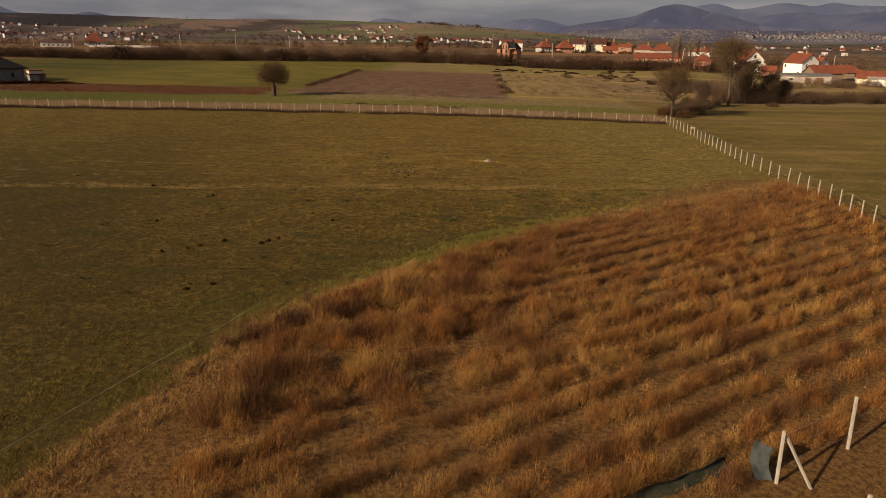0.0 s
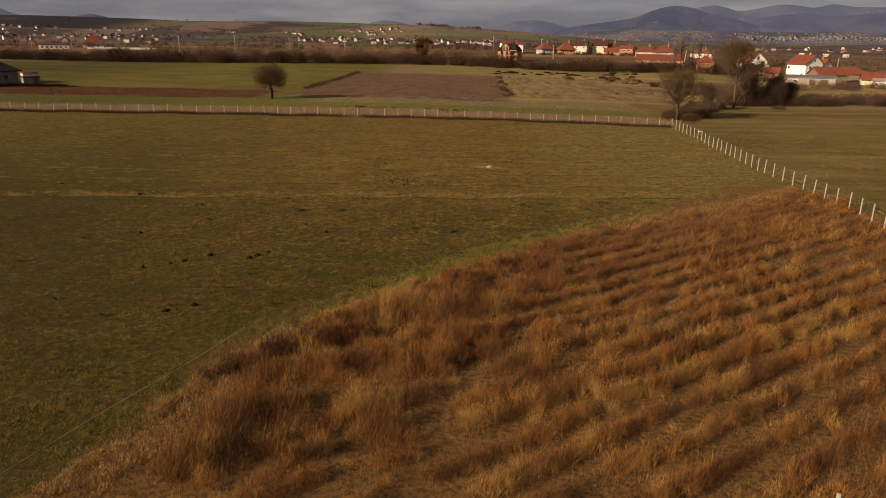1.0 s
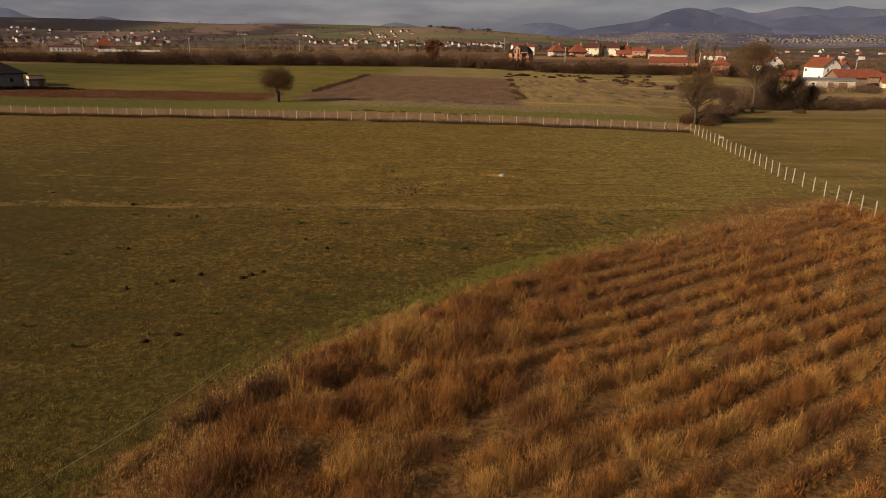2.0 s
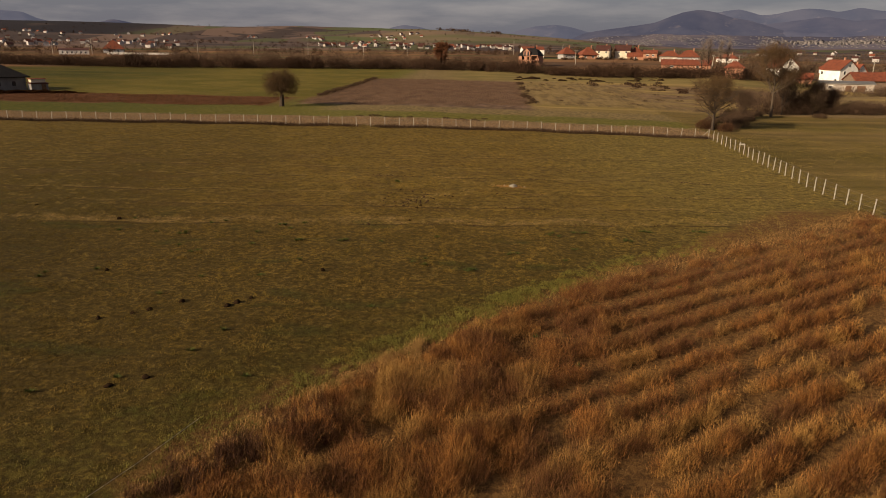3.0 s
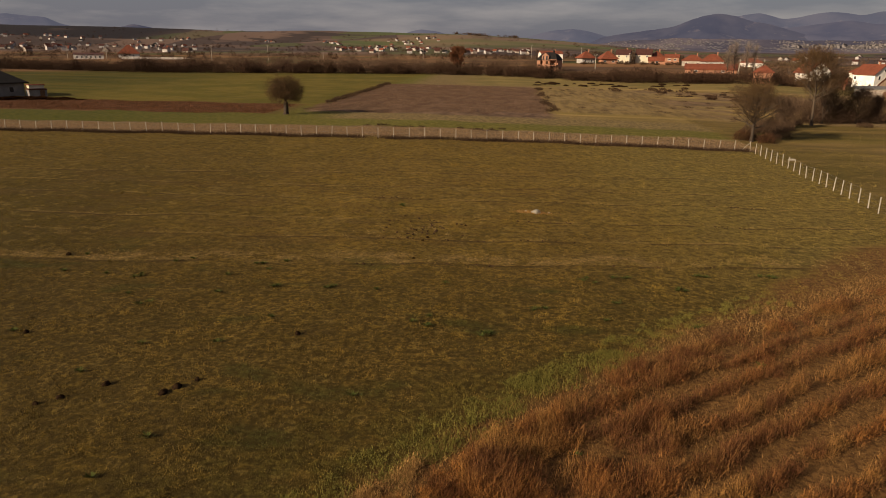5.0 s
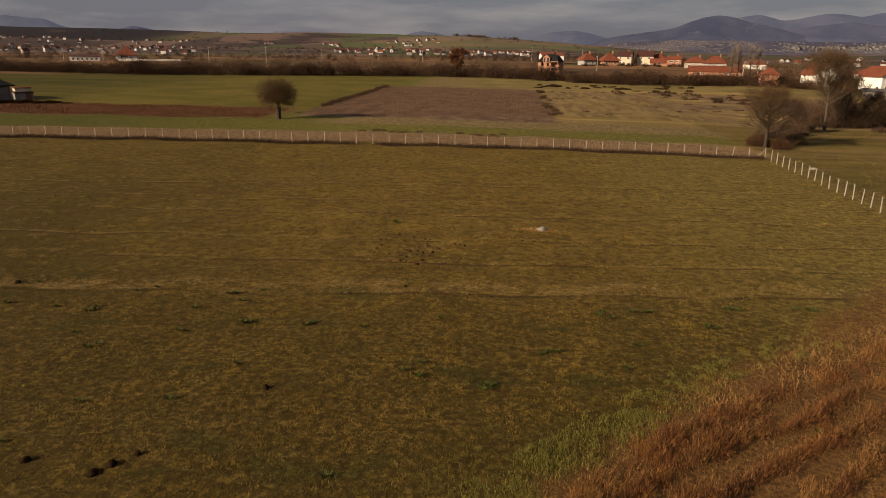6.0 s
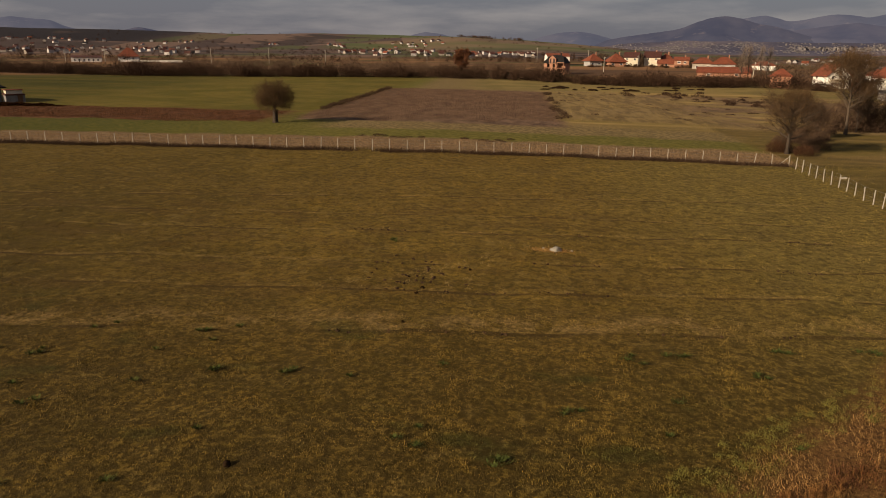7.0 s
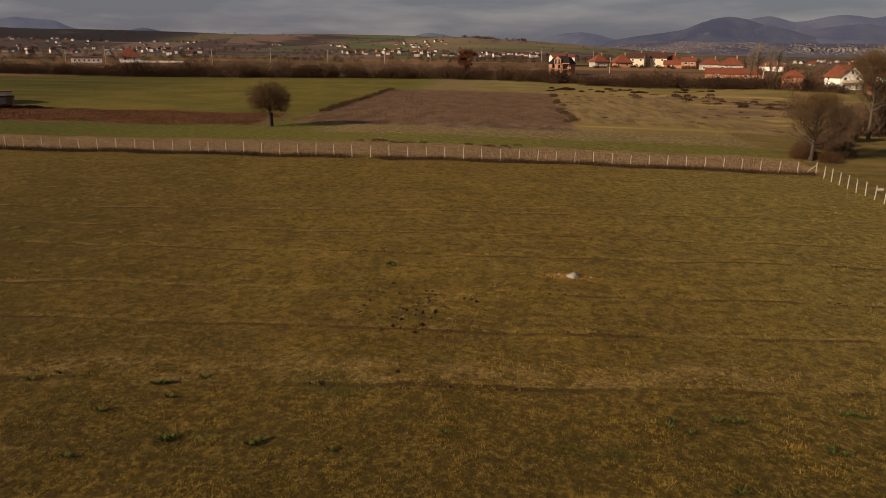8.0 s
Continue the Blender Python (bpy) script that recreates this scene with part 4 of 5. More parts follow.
round_tree(-38.3, 132.3, 6.2, "lone rounded leafless tree with a short thick trunk", 41)
bare_tree("spreading_tree", 35.0, 121.0, 8.4, 0.26, "leafless spreading tree behind the fence corner", 42, 0.27, 28, 0.50, 12000, 0.8, 0.010, lean=(0.02, 0), rise=0.3, leaf=CROWN)
bare_tree("tall_tree", 54.5, 148.0, 13.2, 0.27, "tall leafless tree with a straight brown trunk", 43, 0.34, 26, 0.44, 12000, 1.1, 0.014, leaf=CROWN, rise=0.8, lean=(-0.035, 0), bark=BARK_PALE)
for k, (x, y, h) in enumerate([(58.5, 153, 9.5), (62, 157, 9.5), (65.5, 155, 6.5), (70, 158, 5), (46.5, 141, 5.0)]):
    bare_tree("hedge_tree", x, y, h, 0.17, "slim dark leafless tree in the hedge", 50 + k, 0.20, 14, 0.38, 5000, 1.0, 0.017)
bare_tree("russet_tree", -22.0, 304, 11.0, 0.35, "broad tree still holding russet leaves above the hedge", 44, 0.2, 16, 0.48, 4500, 0.7, 0.13, leaf=RUSSET)
for k, (x, y, h) in enumerate([(91, 322, 14), (95, 326, 15), (104, 338, 15), (108, 342, 14)]):
    bare_tree("poplar", x, y, h, 0.20, "slender pale leafless poplar", 60 + k, 0.15, 18, 0.18, 1100, 1.5, 0.022, rise=2.2, leaf=POPLAR)
shrub_rng = np.random.default_rng(70)
for x, y, r, h in ((36.6, 119.6, 1.1, 1.7), (33.9, 121.8, 1.1, 1.9), (35.6, 122.2, 1.0, 1.5), (38.4, 123.0, 1.5, 1.6), (41.0, 126.0, 1.6, 1.8), (63.5, 147.5, 1.3, 1.1)):
    ob = triangles("shrub", bush_tris(shrub_rng, x, y, float(ground_z(x, y)) - 0.1, r, h, 1500, 0.017), PURPLE if y < 122 else DARK_WEED)
    tagged(ob, "low dark brown leafless shrub by the fence corner", "shrub", group="corner shrubs")


# ---- houses ----
def gable_roof(bm, w, d, z, rise, over, thick=0.22):
    for s in (-1, 1):
        e, g = s * (d / 2 + over), w / 2 + over * 0.7
        drop = rise * over / (d / 2)
        a = [(-g, e, z - drop), (g, e, z - drop), (g, 0, z + rise), (-g, 0, z + rise)]
        solid(bm, a + [(p[0], p[1], p[2] + thick) for p in a],
              [(0, 1, 2, 3), (4, 5, 6, 7), (0, 1, 5, 4), (1, 2, 6, 5), (2, 3, 7, 6), (3, 0, 4, 7)])


def hip_roof(bm, w, d, z, rise, over, thick=0.2):
    a, b = w / 2 + over, d / 2 + over
    rl = max(0.3, (w - d) / 2)
    v = [(-a, -b, z), (a, -b, z), (a, b, z), (-a, b, z), (-a, -b, z + thick), (a, -b, z + thick), (a, b, z + thick), (-a, b, z + thick), (-rl, 0, z + rise), (rl, 0, z + rise)]
    solid(bm, v, [(0, 1, 2, 3), (0, 1, 5, 4), (1, 2, 6, 5), (2, 3, 7, 6), (3, 0, 4, 7), (4, 5, 9, 8), (5, 6, 9), (6, 7, 8, 9), (7, 4, 8)])


def window(root, face, u, z, w, h, width, depth, name="window", frame_mat=None, glass=None):
    """A framed pane on the front (f), back (b), left (l) or right (r) wall."""
    half = {"f": depth / 2, "b": depth / 2, "l": width / 2, "r": width / 2}[face]
    turn = {"f": 0, "b": 180, "l": -90, "r": 90}[face]
    m = Matrix.Rotation(radians(turn), 4, "Z")
    bm = bmesh.new()
    t = 0.12
    for x0, x1, z0, z1 in ((-w / 2, w / 2, z, z + t), (-w / 2, w / 2, z + h - t, z + h), (-w / 2, -w / 2 + t, z + t, z + h - t), (w / 2 - t, w / 2, z + t, z + h - t)):
        box(bm, u + x0 + w * 0, u + x1, -half - 0.07, -half + 0.05, z0, z1)
    bm.transform(m)
    fr = part(name, bm, frame_mat or PLASTER, root)
    bm = bmesh.new()
    box(bm, u - w / 2 + t, u + w / 2 - t, -half - 0.03, -half + 0.04, z + t, z + h - t)
    bm.transform(m)
    part("pane" if name == "window" else "leaf", bm, glass or GLASS, fr)


def house(name, label, x, y, turn, w, d, wall_h, rise, style="gable", wall=None, tile=None, over=0.6, openings=(), chimney=True, sink=0.3, category="house", group=""):
    root = tagged(new(name), label, category, group)
    wall, tile = wall or PLASTER, tile or TILE
    bm = bmesh.new()
    a, b = w / 2, d / 2
    if style == "gable":
        v = [(-a, -b, -1.5), (-a, b, -1.5), (-a, b, wall_h), (-a, 0, wall_h + rise - 0.02), (-a, -b, wall_h)]
        v += [(a, p[1], p[2]) for p in v]
        solid(bm, v, [(4, 3, 2, 1, 0), (5, 6, 7, 8, 9), (0, 1, 6, 5), (1, 2, 7, 6), (2, 3, 8, 7), (3, 4, 9, 8), (4, 0, 5, 9)])
    else:
        box(bm, -a, a, -b, b, -1.5, wall_h)
    part("wall", bm, wall, root)
    bm = bmesh.new()
    (gable_roof if style == "gable" else hip_roof if style == "hip" else flat_roof)(bm, w, d, wall_h, rise, over)
    roof = part("roof", bm, tile, root)
    if chimney:
        bm = bmesh.new()
        box(bm, w * 0.18, w * 0.18 + 0.6, -0.3, 0.3, wall_h + rise * 0.5, wall_h + rise + 0.9)
        box(bm, w * 0.18 - 0.08, w * 0.18 + 0.68, -0.38, 0.38, wall_h + rise + 0.9, wall_h + rise + 1.02)
        part("chimney", bm, BRICKWORK, roof)
    for o in openings:
        window(root, *o[:5], w, d, *(o[5:] or ("window",)))
    root.matrix_basis = pose(x, y, float(ground_z(x, y)) - sink, 0, 0, turn)
    return root


def flat_roof(bm, w, d, z, rise, over, thick=0.25):
    a, b = w / 2 + over, d / 2 + over
    v = [(-a, -b, z), (a, -b, z), (a, b, z + rise), (-a, b, z + rise)]
    solid(bm, v + [(p[0], p[1], p[2] + thick) for p in v], [(0, 1, 2, 3), (4, 5, 6, 7), (0, 1, 5, 4), (1, 2, 6, 5), (2, 3, 7, 6), (3, 0, 4, 7)])


# the white two-storey house, its sheds and neighbours
house("white_house", "white plastered two-storey house with an orange-red gabled roof", 133.0, 288, -66, 9.0, 9.0, 5.6, 3.2,
      openings=[("r", -2.2, 3.4, 1.2, 1.5), ("r", 1.8, 3.4, 1.2, 1.5), ("r", -2.2, 0.6, 1.2, 1.4), ("r", 0, 6.2, 1.0, 1.0), ("f", -3.5, 3.4, 1.1, 1.3), ("f", 3, 0.7, 1.1, 1.3)])
gabled = house("gabled_house", "white house with a wide balcony gable and red roof", 115.8, 298, -78, 8.6, 8.6, 4.8, 3.7, over=0.7,
               openings=[("r", 0, 5.4, 1.2, 1.5), ("r", -2.4, 3.0, 1.3, 1.5), ("r", 2.4, 3.0, 1.3, 1.5), ("r", -2.4, 0.4, 1.3, 1.5), ("r", 2.4, 0.2, 1.1, 2.0, "door"), ("f", -2, 3.2, 1.2, 1.4)])
box_part("balcony", (4.3, 5.6, -4.2, 4.2, 2.5, 2.7), CREAM, gabled)
box_part("parapet", (5.45, 5.6, -4.2, 4.2, 2.7, 3.5), CREAM, gabled)
house("farm_shed", "long grey-walled shed with an orange tiled roof", 123.5, 250, 4, 10, 7, 3.4, 2.2, wall=BARN_WOOD, chimney=False, category="shed", openings=[("f", 0, 0, 3.0, 2.2, "door", WOOD, WOOD)])
house("farm_shed", "small brown shed with a worn tiled hip roof", 137, 262, -10, 11, 8, 3.0, 2.7, "hip", wall=BARN_WOOD, chimney=False, category="shed", openings=[("f", -3, 1, 1.2, 1.0)])
house("low_shed", "low grey block shed with a flat sheet roof", 112.5, 239, -20, 15, 5, 2.5, 0.6, "flat", wall=GREY, tile=SHEET, over=0.4, chimney=False, category="shed",
      openings=[("f", -4.5, 1.1, 1.4, 0.9), ("f", 0.5, 0, 1.6, 2.0, "door", WOOD, WOOD), ("f", 4, 0, 2.4, 2.0, "door", WOOD, WOOD)])
house("garage", "white-fronted garage under a low sheet roof", 134, 232, -24, 8, 5, 2.3, 0.5, "flat", tile=GREY, over=0.3, chimney=False, category="garage", openings=[("f", -1.5, 0, 2.2, 1.9, "door", PLASTER, PLASTER)])
house("farm_house", "low house with an orange tiled roof beside the garage", 140, 243, -24, 15, 7, 2.4, 1.9, "gable", wall=CREAM, openings=[("f", -4, 1, 1.2, 1.2), ("f", 3, 1, 1.2, 1.2)])
house("cottage", "cottage with a faded orange hip roof behind the white house", 178, 392, -30, 9, 8, 3.2, 3.0, "hip", openings=[("f", -2, 2, 1.2, 1.3)])
house("cottage", "cottage with a red roof half hidden by trees", 152, 316, -60, 8, 7, 4.0, 3.0, "gable", openings=[("f", -2, 2, 1.2, 1.3)])
house("brick_shed", "little brick shed with a red hip roof in the hedge", 88, 271, -20, 6.2, 5, 4.0, 2.4, "hip", wall=BRICKWORK, over=0.5, chimney=False, category="shed", openings=[("f", 1.2, 0.2, 1.0, 1.9, "door", WOOD, WOOD)])
house("brick_shed", "tiny red-roofed shed near the white house", 112, 268, -25, 5, 4, 2.2, 1.6, "gable", wall=BRICKWORK, over=0.5, chimney=False, category="shed", openings=[("f", 0.8, 0.2, 1.0, 1.8, "door", WOOD, WOOD)])
house("long_barn", "long low barn of orange brick under a red tiled roof", 87.5, 334, -14, 21, 7, 2.4, 1.9, "gable", wall=BRICKWORK, chimney=False, category="barn", openings=[("f", -6, 0.9, 1.4, 1.0), ("f", 5, 0.9, 1.4, 1.0)])
# the row of village houses
house("village_house", "dull rendered house with a bright red hip roof", 46.0, 454, 20, 8, 8, 3.2, 4.2, "hip", wall=DULL, over=1.0, openings=[("f", -2, 1, 1.4, 1.3), ("f", 2, 1, 1.4, 1.3)])
house("village_house", "brick house with a large orange hip roof", 59, 452, 12, 9.5, 8.5, 2.8, 4.8, "hip", wall=BRICKWORK, over=1.0, openings=[("f", -3, 1, 1.6, 1.2), ("f", 2, 1, 1.6, 1.2)])
house("village_house", "cream two-storey house with a dark red roof", 71, 468, -16, 8.5, 8, 5.4, 2.8, "gable", wall=CREAM, tile=TILE_DARK, openings=[("f", -2.4, 3.4, 1.2, 1.3), ("f", 2.2, 3.4, 1.2, 1.3), ("f", -2.4, 0.8, 1.2, 1.3)])
house("village_house", "cream two-storey house with a brown-red roof", 84.2, 472, -14, 9.5, 8, 5.4, 3.0, "gable", wall=CREAM, tile=TILE_DARK, openings=[("f", -2.4, 3.4, 1.2, 1.3), ("f", 2.2, 3.4, 1.2, 1.3)])
house("village_house", "low house with a steep red hip roof", 92.5, 474, 10, 8, 8, 3.4, 4.2, "hip", openings=[("f", 0, 1, 1.4, 1.3)])
house("village_house", "unplastered brick house with a low red roof", 96.5, 449, -12, 8, 7, 4.6, 1.6, "gable", wall=BRICKWORK, openings=[("f", -1.5, 2.6, 1.8, 1.2), ("f", 1.8, 2.6, 1.4, 1.2)])
house("village_house", "long brick outhouse with red roof", 88.5, 452, -12, 10, 6, 2.4, 2.0, "gable", wall=BRICKWORK, chimney=False, openings=[("f", 0, 0.8, 1.4, 1.2)])
house("village_house", "grey house with a wide red hip roof", 104, 431, -16, 11, 8, 3.4, 3.2, "hip", wall=GREY, openings=[("f", -3, 1, 1.4, 1.3), ("f", 3, 1, 1.4, 1.3)])
house("village_house", "dull rendered house with a wide red hip roof", 112.5, 422, -16, 12, 9, 3.4, 4.0, "hip", wall=DULL, openings=[("f", -4, 0.9, 2.2, 1.6), ("f", 3, 0.9, 1.5, 1.4)])
house("village_house", "white house with a flat white upper wall and red roof", 25.5, 470, 8, 14, 9, 5.6, 1.6, "gable", over=0.3, openings=[("f", -3, 3.2, 1.4, 1.3), ("f", 3, 3.2, 1.4, 1.3)])
house("village_house", "small house with a red roof behind the bare trees", 150, 470, -20, 13, 9, 2.8, 2.8, "hip", openings=[("f", 0, 1, 1.4, 1.3)])
# farm building by the plough land
house("farmhouse", "low dull white farmhouse with a broad dark brown roof", -113.0, 155.4, 54, 15, 9, 3.0, 3.4, "hip", wall=FARM_WALL, tile=TILE_BLACK, over=0.8, openings=[("f", u, 1.1, 1.0, 1.2, "window", FARM_WALL, GLASS) for u in (-3.0, 2.0, 5.0)])
annex = house("farm_annex", "small walled annex with a peach loft and orange tiled rim", -102.0, 158.4, 50, 3.4, 2.8, 1.7, 0.2, "flat", wall=FARM_WALL, tile=TILE_DARK, over=0.1, chimney=False, category="annex", openings=[("f", 0.8, 0.2, 0.9, 1.8, "door", WOOD, WOOD)])
box_part("loft", (-1.4, 1.5, -0.6, 1.3, 1.8, 2.7), CREAM, annex, "peach plastered loft wall")
box_part("rim", (-1.6, 1.7, -0.8, 1.5, 2.7, 2.85), TILE, annex)


def brick_house(x, y, turn):
    """Unfinished house of bare hollow brick: black mansard roof, gabled bay, open loggia."""
    root = tagged(new("unfinished_house"), "unfinished orange brick house with a black roof and open loggia", "house")
    w, d = 9.5, 8.5
    bm = bmesh.new()
    for x0, x1 in ((-w / 2, -3.1), (-2.0, -0.4), (0.6, w / 2 - 3.4)):
        box(bm, x0, x1, -d / 2, -d / 2 + 0.3, -1.5, 5.0)
    box(bm, -w / 2, w / 2 - 3.4, -d / 2 + 0.01, -d / 2 + 0.29, 2.5, 3.1)
    box(bm, -w / 2, -w / 2 + 0.3, -d / 2 + 0.3, d / 2, -1.5, 5.0)
    box(bm, w / 2 - 0.3, w / 2, -d / 2 + 2.2, d / 2, -1.5, 5.0)
    box(bm, -w / 2 + 0.3, w / 2 - 0.3, d / 2 - 0.3, d / 2, -1.5, 5.0)
    box(bm, w / 2 - 3.4, w / 2 - 3.1, -d / 2 + 0.3, -d / 2 + 2.2, -1.5, 5.0)
    box(bm, w / 2 - 3.1, w / 2 - 0.3, -d / 2 + 2.2, -d / 2 + 2.5, -1.5, 5.0)
    part("wall", bm, BRICKWORK, root)
    for z in (2.55, 5.0):
        box_part("floor_slab", (w / 2 - 3.4, w / 2 + 0.1, -d / 2 - 0.3, -d / 2 + 2.2, z, z + 0.25), BRICKWORK, root)
    for px in (w / 2 - 3.2, w / 2 - 0.15):
        box_part("pillar", (px - 0.15, px + 0.15, -d / 2 - 0.1, -d / 2 + 0.2, -1.5, 5.0), BRICKWORK, root)
    bm = bmesh.new()
    a, b, c, e = w / 2 + 0.4, d / 2 + 0.4, w / 2 - 1.2, d / 2 - 2.4
    v = [(-a, -b, 4.9), (a, -b, 4.9), (a, b, 4.9), (-a, b, 4.9), (-c, -e, 7.6), (c, -e, 7.6), (c, e, 7.6), (-c, e, 7.6), (-c + 2, 0, 8.5), (c - 2, 0, 8.5)]
    solid(bm, v, [(0, 1, 2, 3), (0, 1, 5, 4), (1, 2, 6, 5), (2, 3, 7, 6), (3, 0, 4, 7), (4, 5, 9, 8), (5, 6, 9), (6, 7, 8, 9), (7, 4, 8)])
    part("roof", bm, TILE_BLACK, root)
    bm = bmesh.new()
    solid(bm, [(-2.3, -d / 2 - 0.25, 4.6), (0.9, -d / 2 - 0.25, 4.6), (0.9, -d / 2 - 0.25, 6.9), (-0.7, -d / 2 - 0.25, 8.2), (-2.3, -d / 2 - 0.25, 6.9),
               (-2.3, 0, 4.6), (0.9, 0, 4.6), (0.9, 0, 6.9), (-0.7, 0, 8.2), (-2.3, 0, 6.9)],
          [(0, 1, 2, 3, 4), (9, 8, 7, 6, 5), (0, 1, 6, 5), (1, 2, 7, 6), (2, 3, 8, 7), (3, 4, 9, 8), (4, 0, 5, 9)])
    bay = part("bay", bm, BRICKWORK, root, "gabled brick bay above the front wall")
    for u in (-1.55, 0.1):
        box_part("opening", (u - 0.4, u + 0.4, -d / 2 - 0.28, -d / 2 - 0.2, 4.9, 6.9), GLASS, bay)
    bm = bmesh.new()
    box(bm, 1.6, 2.2, -0.3, 0.3, 7.6, 9.4)
    part("chimney", bm, TILE_BLACK, root)
    root.matrix_basis = pose(x, y, float(ground_z(x, y)) - 0.2, 0, 0, turn)


brick_house(18.3, 350, -22)

# left edge of the village: long white hall, red hip house, garden wall
house("white_hall", "long low white hall with many windows", -268, 442, 30, 17, 7, 3.0, 1.0, "flat", over=0.3, tile=TILE_DARK, chimney=False, category="hall",
      openings=[("f", u, 0.9, 1.2, 1.3) for u in (-6.5, -3.9, -1.3, 1.3, 3.9, 6.5)])
house("village_house", "house under a broad orange-red hip roof", -285, 520, 28, 14, 12, 3.0, 6.4, "hip", over=0.8, openings=[("f", -3, 1, 1.4, 1.3), ("f", 3, 1, 1.4, 1.3)])
wall_bm = bmesh.new()
box(wall_bm, -19, 19, -0.15, 0.15, -0.6, 1.3, 0.02)
garden_wall = tagged(part("garden_wall", wall_bm, PLASTER), "low white garden wall beside the road", "wall")
garden_wall.matrix_basis = pose(-236, 462, float(ground_z(-236, 462)), 0, 0, 24)


# ---- scattered villages ----
def village():
    rng = random.Random(8)
    kinds = []
    for k, (w, d, h, rise, wall, tile, text) in enumerate((
            (10, 9, 5.6, 3.2, FAR_PLASTER, TILE_DARK, "distant white house with a red roof"), (9, 8, 3.2, 3.0, DULL, TILE_BLACK, "distant low dull house with a dark roof"),
            (11, 9, 3.4, 3.6, DULL, TILE, "distant dull house with a red roof"), (9, 9, 5.8, 2.8, FAR_PLASTER, TILE_DARK, "distant tall pale house with a brown roof"),
            (10, 8, 4.2, 3.2, GREY, TILE_DARK, "distant grey house with a dark roof"))):
        kinds.append((house("hamlet_house", text, 0, 0, 0, w, d, h, rise, "gable", wall, tile, chimney=False, openings=[("f", -2, 1.0, 1.3, 1.3), ("f", 2, 1.0, 1.3, 1.3)], group="hamlet houses"), k))
        kinds[-1][0].scale = (0.68, 0.68, 0.68)
    spots = []
    for az0, az1, r0, r1, n in ((-40, -24.5, 850, 1950, 110), (-12.5, 1.5, 900, 1650, 70), (-20.5, -18.5, 1750, 1850, 5), (-15, -13.2, 1750, 1850, 9), (-9.8, -7.6, 1780, 1900, 9),
                                (-7.4, -5.6, 1800, 1900, 8), (-14, -11, 1100, 1250, 10), (19, 31, 700, 1800, 22)):
        for _ in range(n):
            spots.append((rng.uniform(az0, az1), rng.uniform(r0, r1)))
    for i, (a, r) in enumerate(spots):
        x, y = r * math.sin(radians(a)), r * math.cos(radians(a))
        ob, _ = rng.choice(kinds) if i >= len(kinds) else kinds[i]
        m = pose(x, y, float(ground_z(x, y)) - 0.2, 0, 0, rng.uniform(-70, 70))
        if i < len(kinds):
            ob.matrix_basis = m @ Matrix.Diagonal((0.68, 0.68, 0.68, 1))
        else:
            copy_thing(ob, m)


village()


def town():
    """The town on the foothills below the mountains, too far to count."""
    rng = random.Random(15)
    bm = bmesh.new()
    for _ in range(4200):
        big = rng.random() < 0.10
        a = rng.uniform(21, 37) if big else rng.uniform(7.5, 37)
        u = rng.uniform(0.70, 0.80) if big else min(0.98, 0.55 + rng.betavariate(1.6, 1.8) * 0.45)
        if not big and noise.noise((a * 0.6, u * 5, 2.0)) < rng.uniform(-0.4, 0.3):
            continue
        crest = foot_crest(a)
        r = 2650 + 610 * u
        h = 12 + math.tan(radians(crest)) * 3260
        z = 2 + (h - 2) * (0.35 * u + 0.65 * u * u)
        w, d, high = (rng.uniform(6, 20), 8, rng.uniform(4, 9)) if big else (rng.uniform(3, 6.5), 5, rng.uniform(1.4, 2.8))
        bmesh.ops.create_cube(bm, size=1.0, matrix=Matrix.Translation((r * math.sin(radians(a)), r * math.cos(radians(a)), z + high * 0.3)) @ Matrix.Rotation(rng.uniform(-0.1, 0.9), 4, "Z") @ Matrix.Diagonal((w, d, high * 1.2, 1)))
    ob = part("far_town", bm, twig_material("pale_walls", (0.070, 0.064, 0.068), (0.21, 0.186, 0.18)))
    tagged(ob, "pale hazy houses and blocks of a distant town", "town", kind="stuff")


town()


# ---- utility poles ----
def pole(x, y, height, lean=0.0):
    root = tagged(new("utility_pole"), "pale concrete utility pole with a short cross arm", "pole", group="utility poles")
    bm = bmesh.new()
    tube(bm, (0, 0, -0.5), (0, 0, height), 0.19, 0.12, 8)
    part("mast", bm, CONCRETE, root)
    bm = bmesh.new()
    box(bm, -0.7, 0.7, -0.05, 0.05, height - 0.6, height - 0.48)
    arm = part("cross_arm", bm, WIRE, root)
    for u in (-0.6, 0, 0.6):
        bm = bmesh.new()
        tube(bm, (u, 0, height - 0.48), (u, 0, height - 0.3), 0.05, 0.035, 6)
        part("insulator", bm, PLASTER, arm)
    root.matrix_basis = pose(x, y, float(ground_z(x, y)), 0, lean, random.Random(int(x)).uniform(-30, 30))


for x, y, h in ((-290.6, 454.5, 8), (-265, 457, 10), (-181.7, 430.8, 9.5), (-159.3, 467.9, 10), (-141.9, 541, 9), (-90.4, 496, 9), (-65.2, 541, 9), (16.8, 583, 11),
                (54, 560, 9), (42.2, 371.8, 7.2), (68.8, 434, 6.5), (123.8, 387, 7), (165.8, 494, 5), (152, 300, 8)):
    pole(x, y, h)
pole(92, 311, 7, 4)


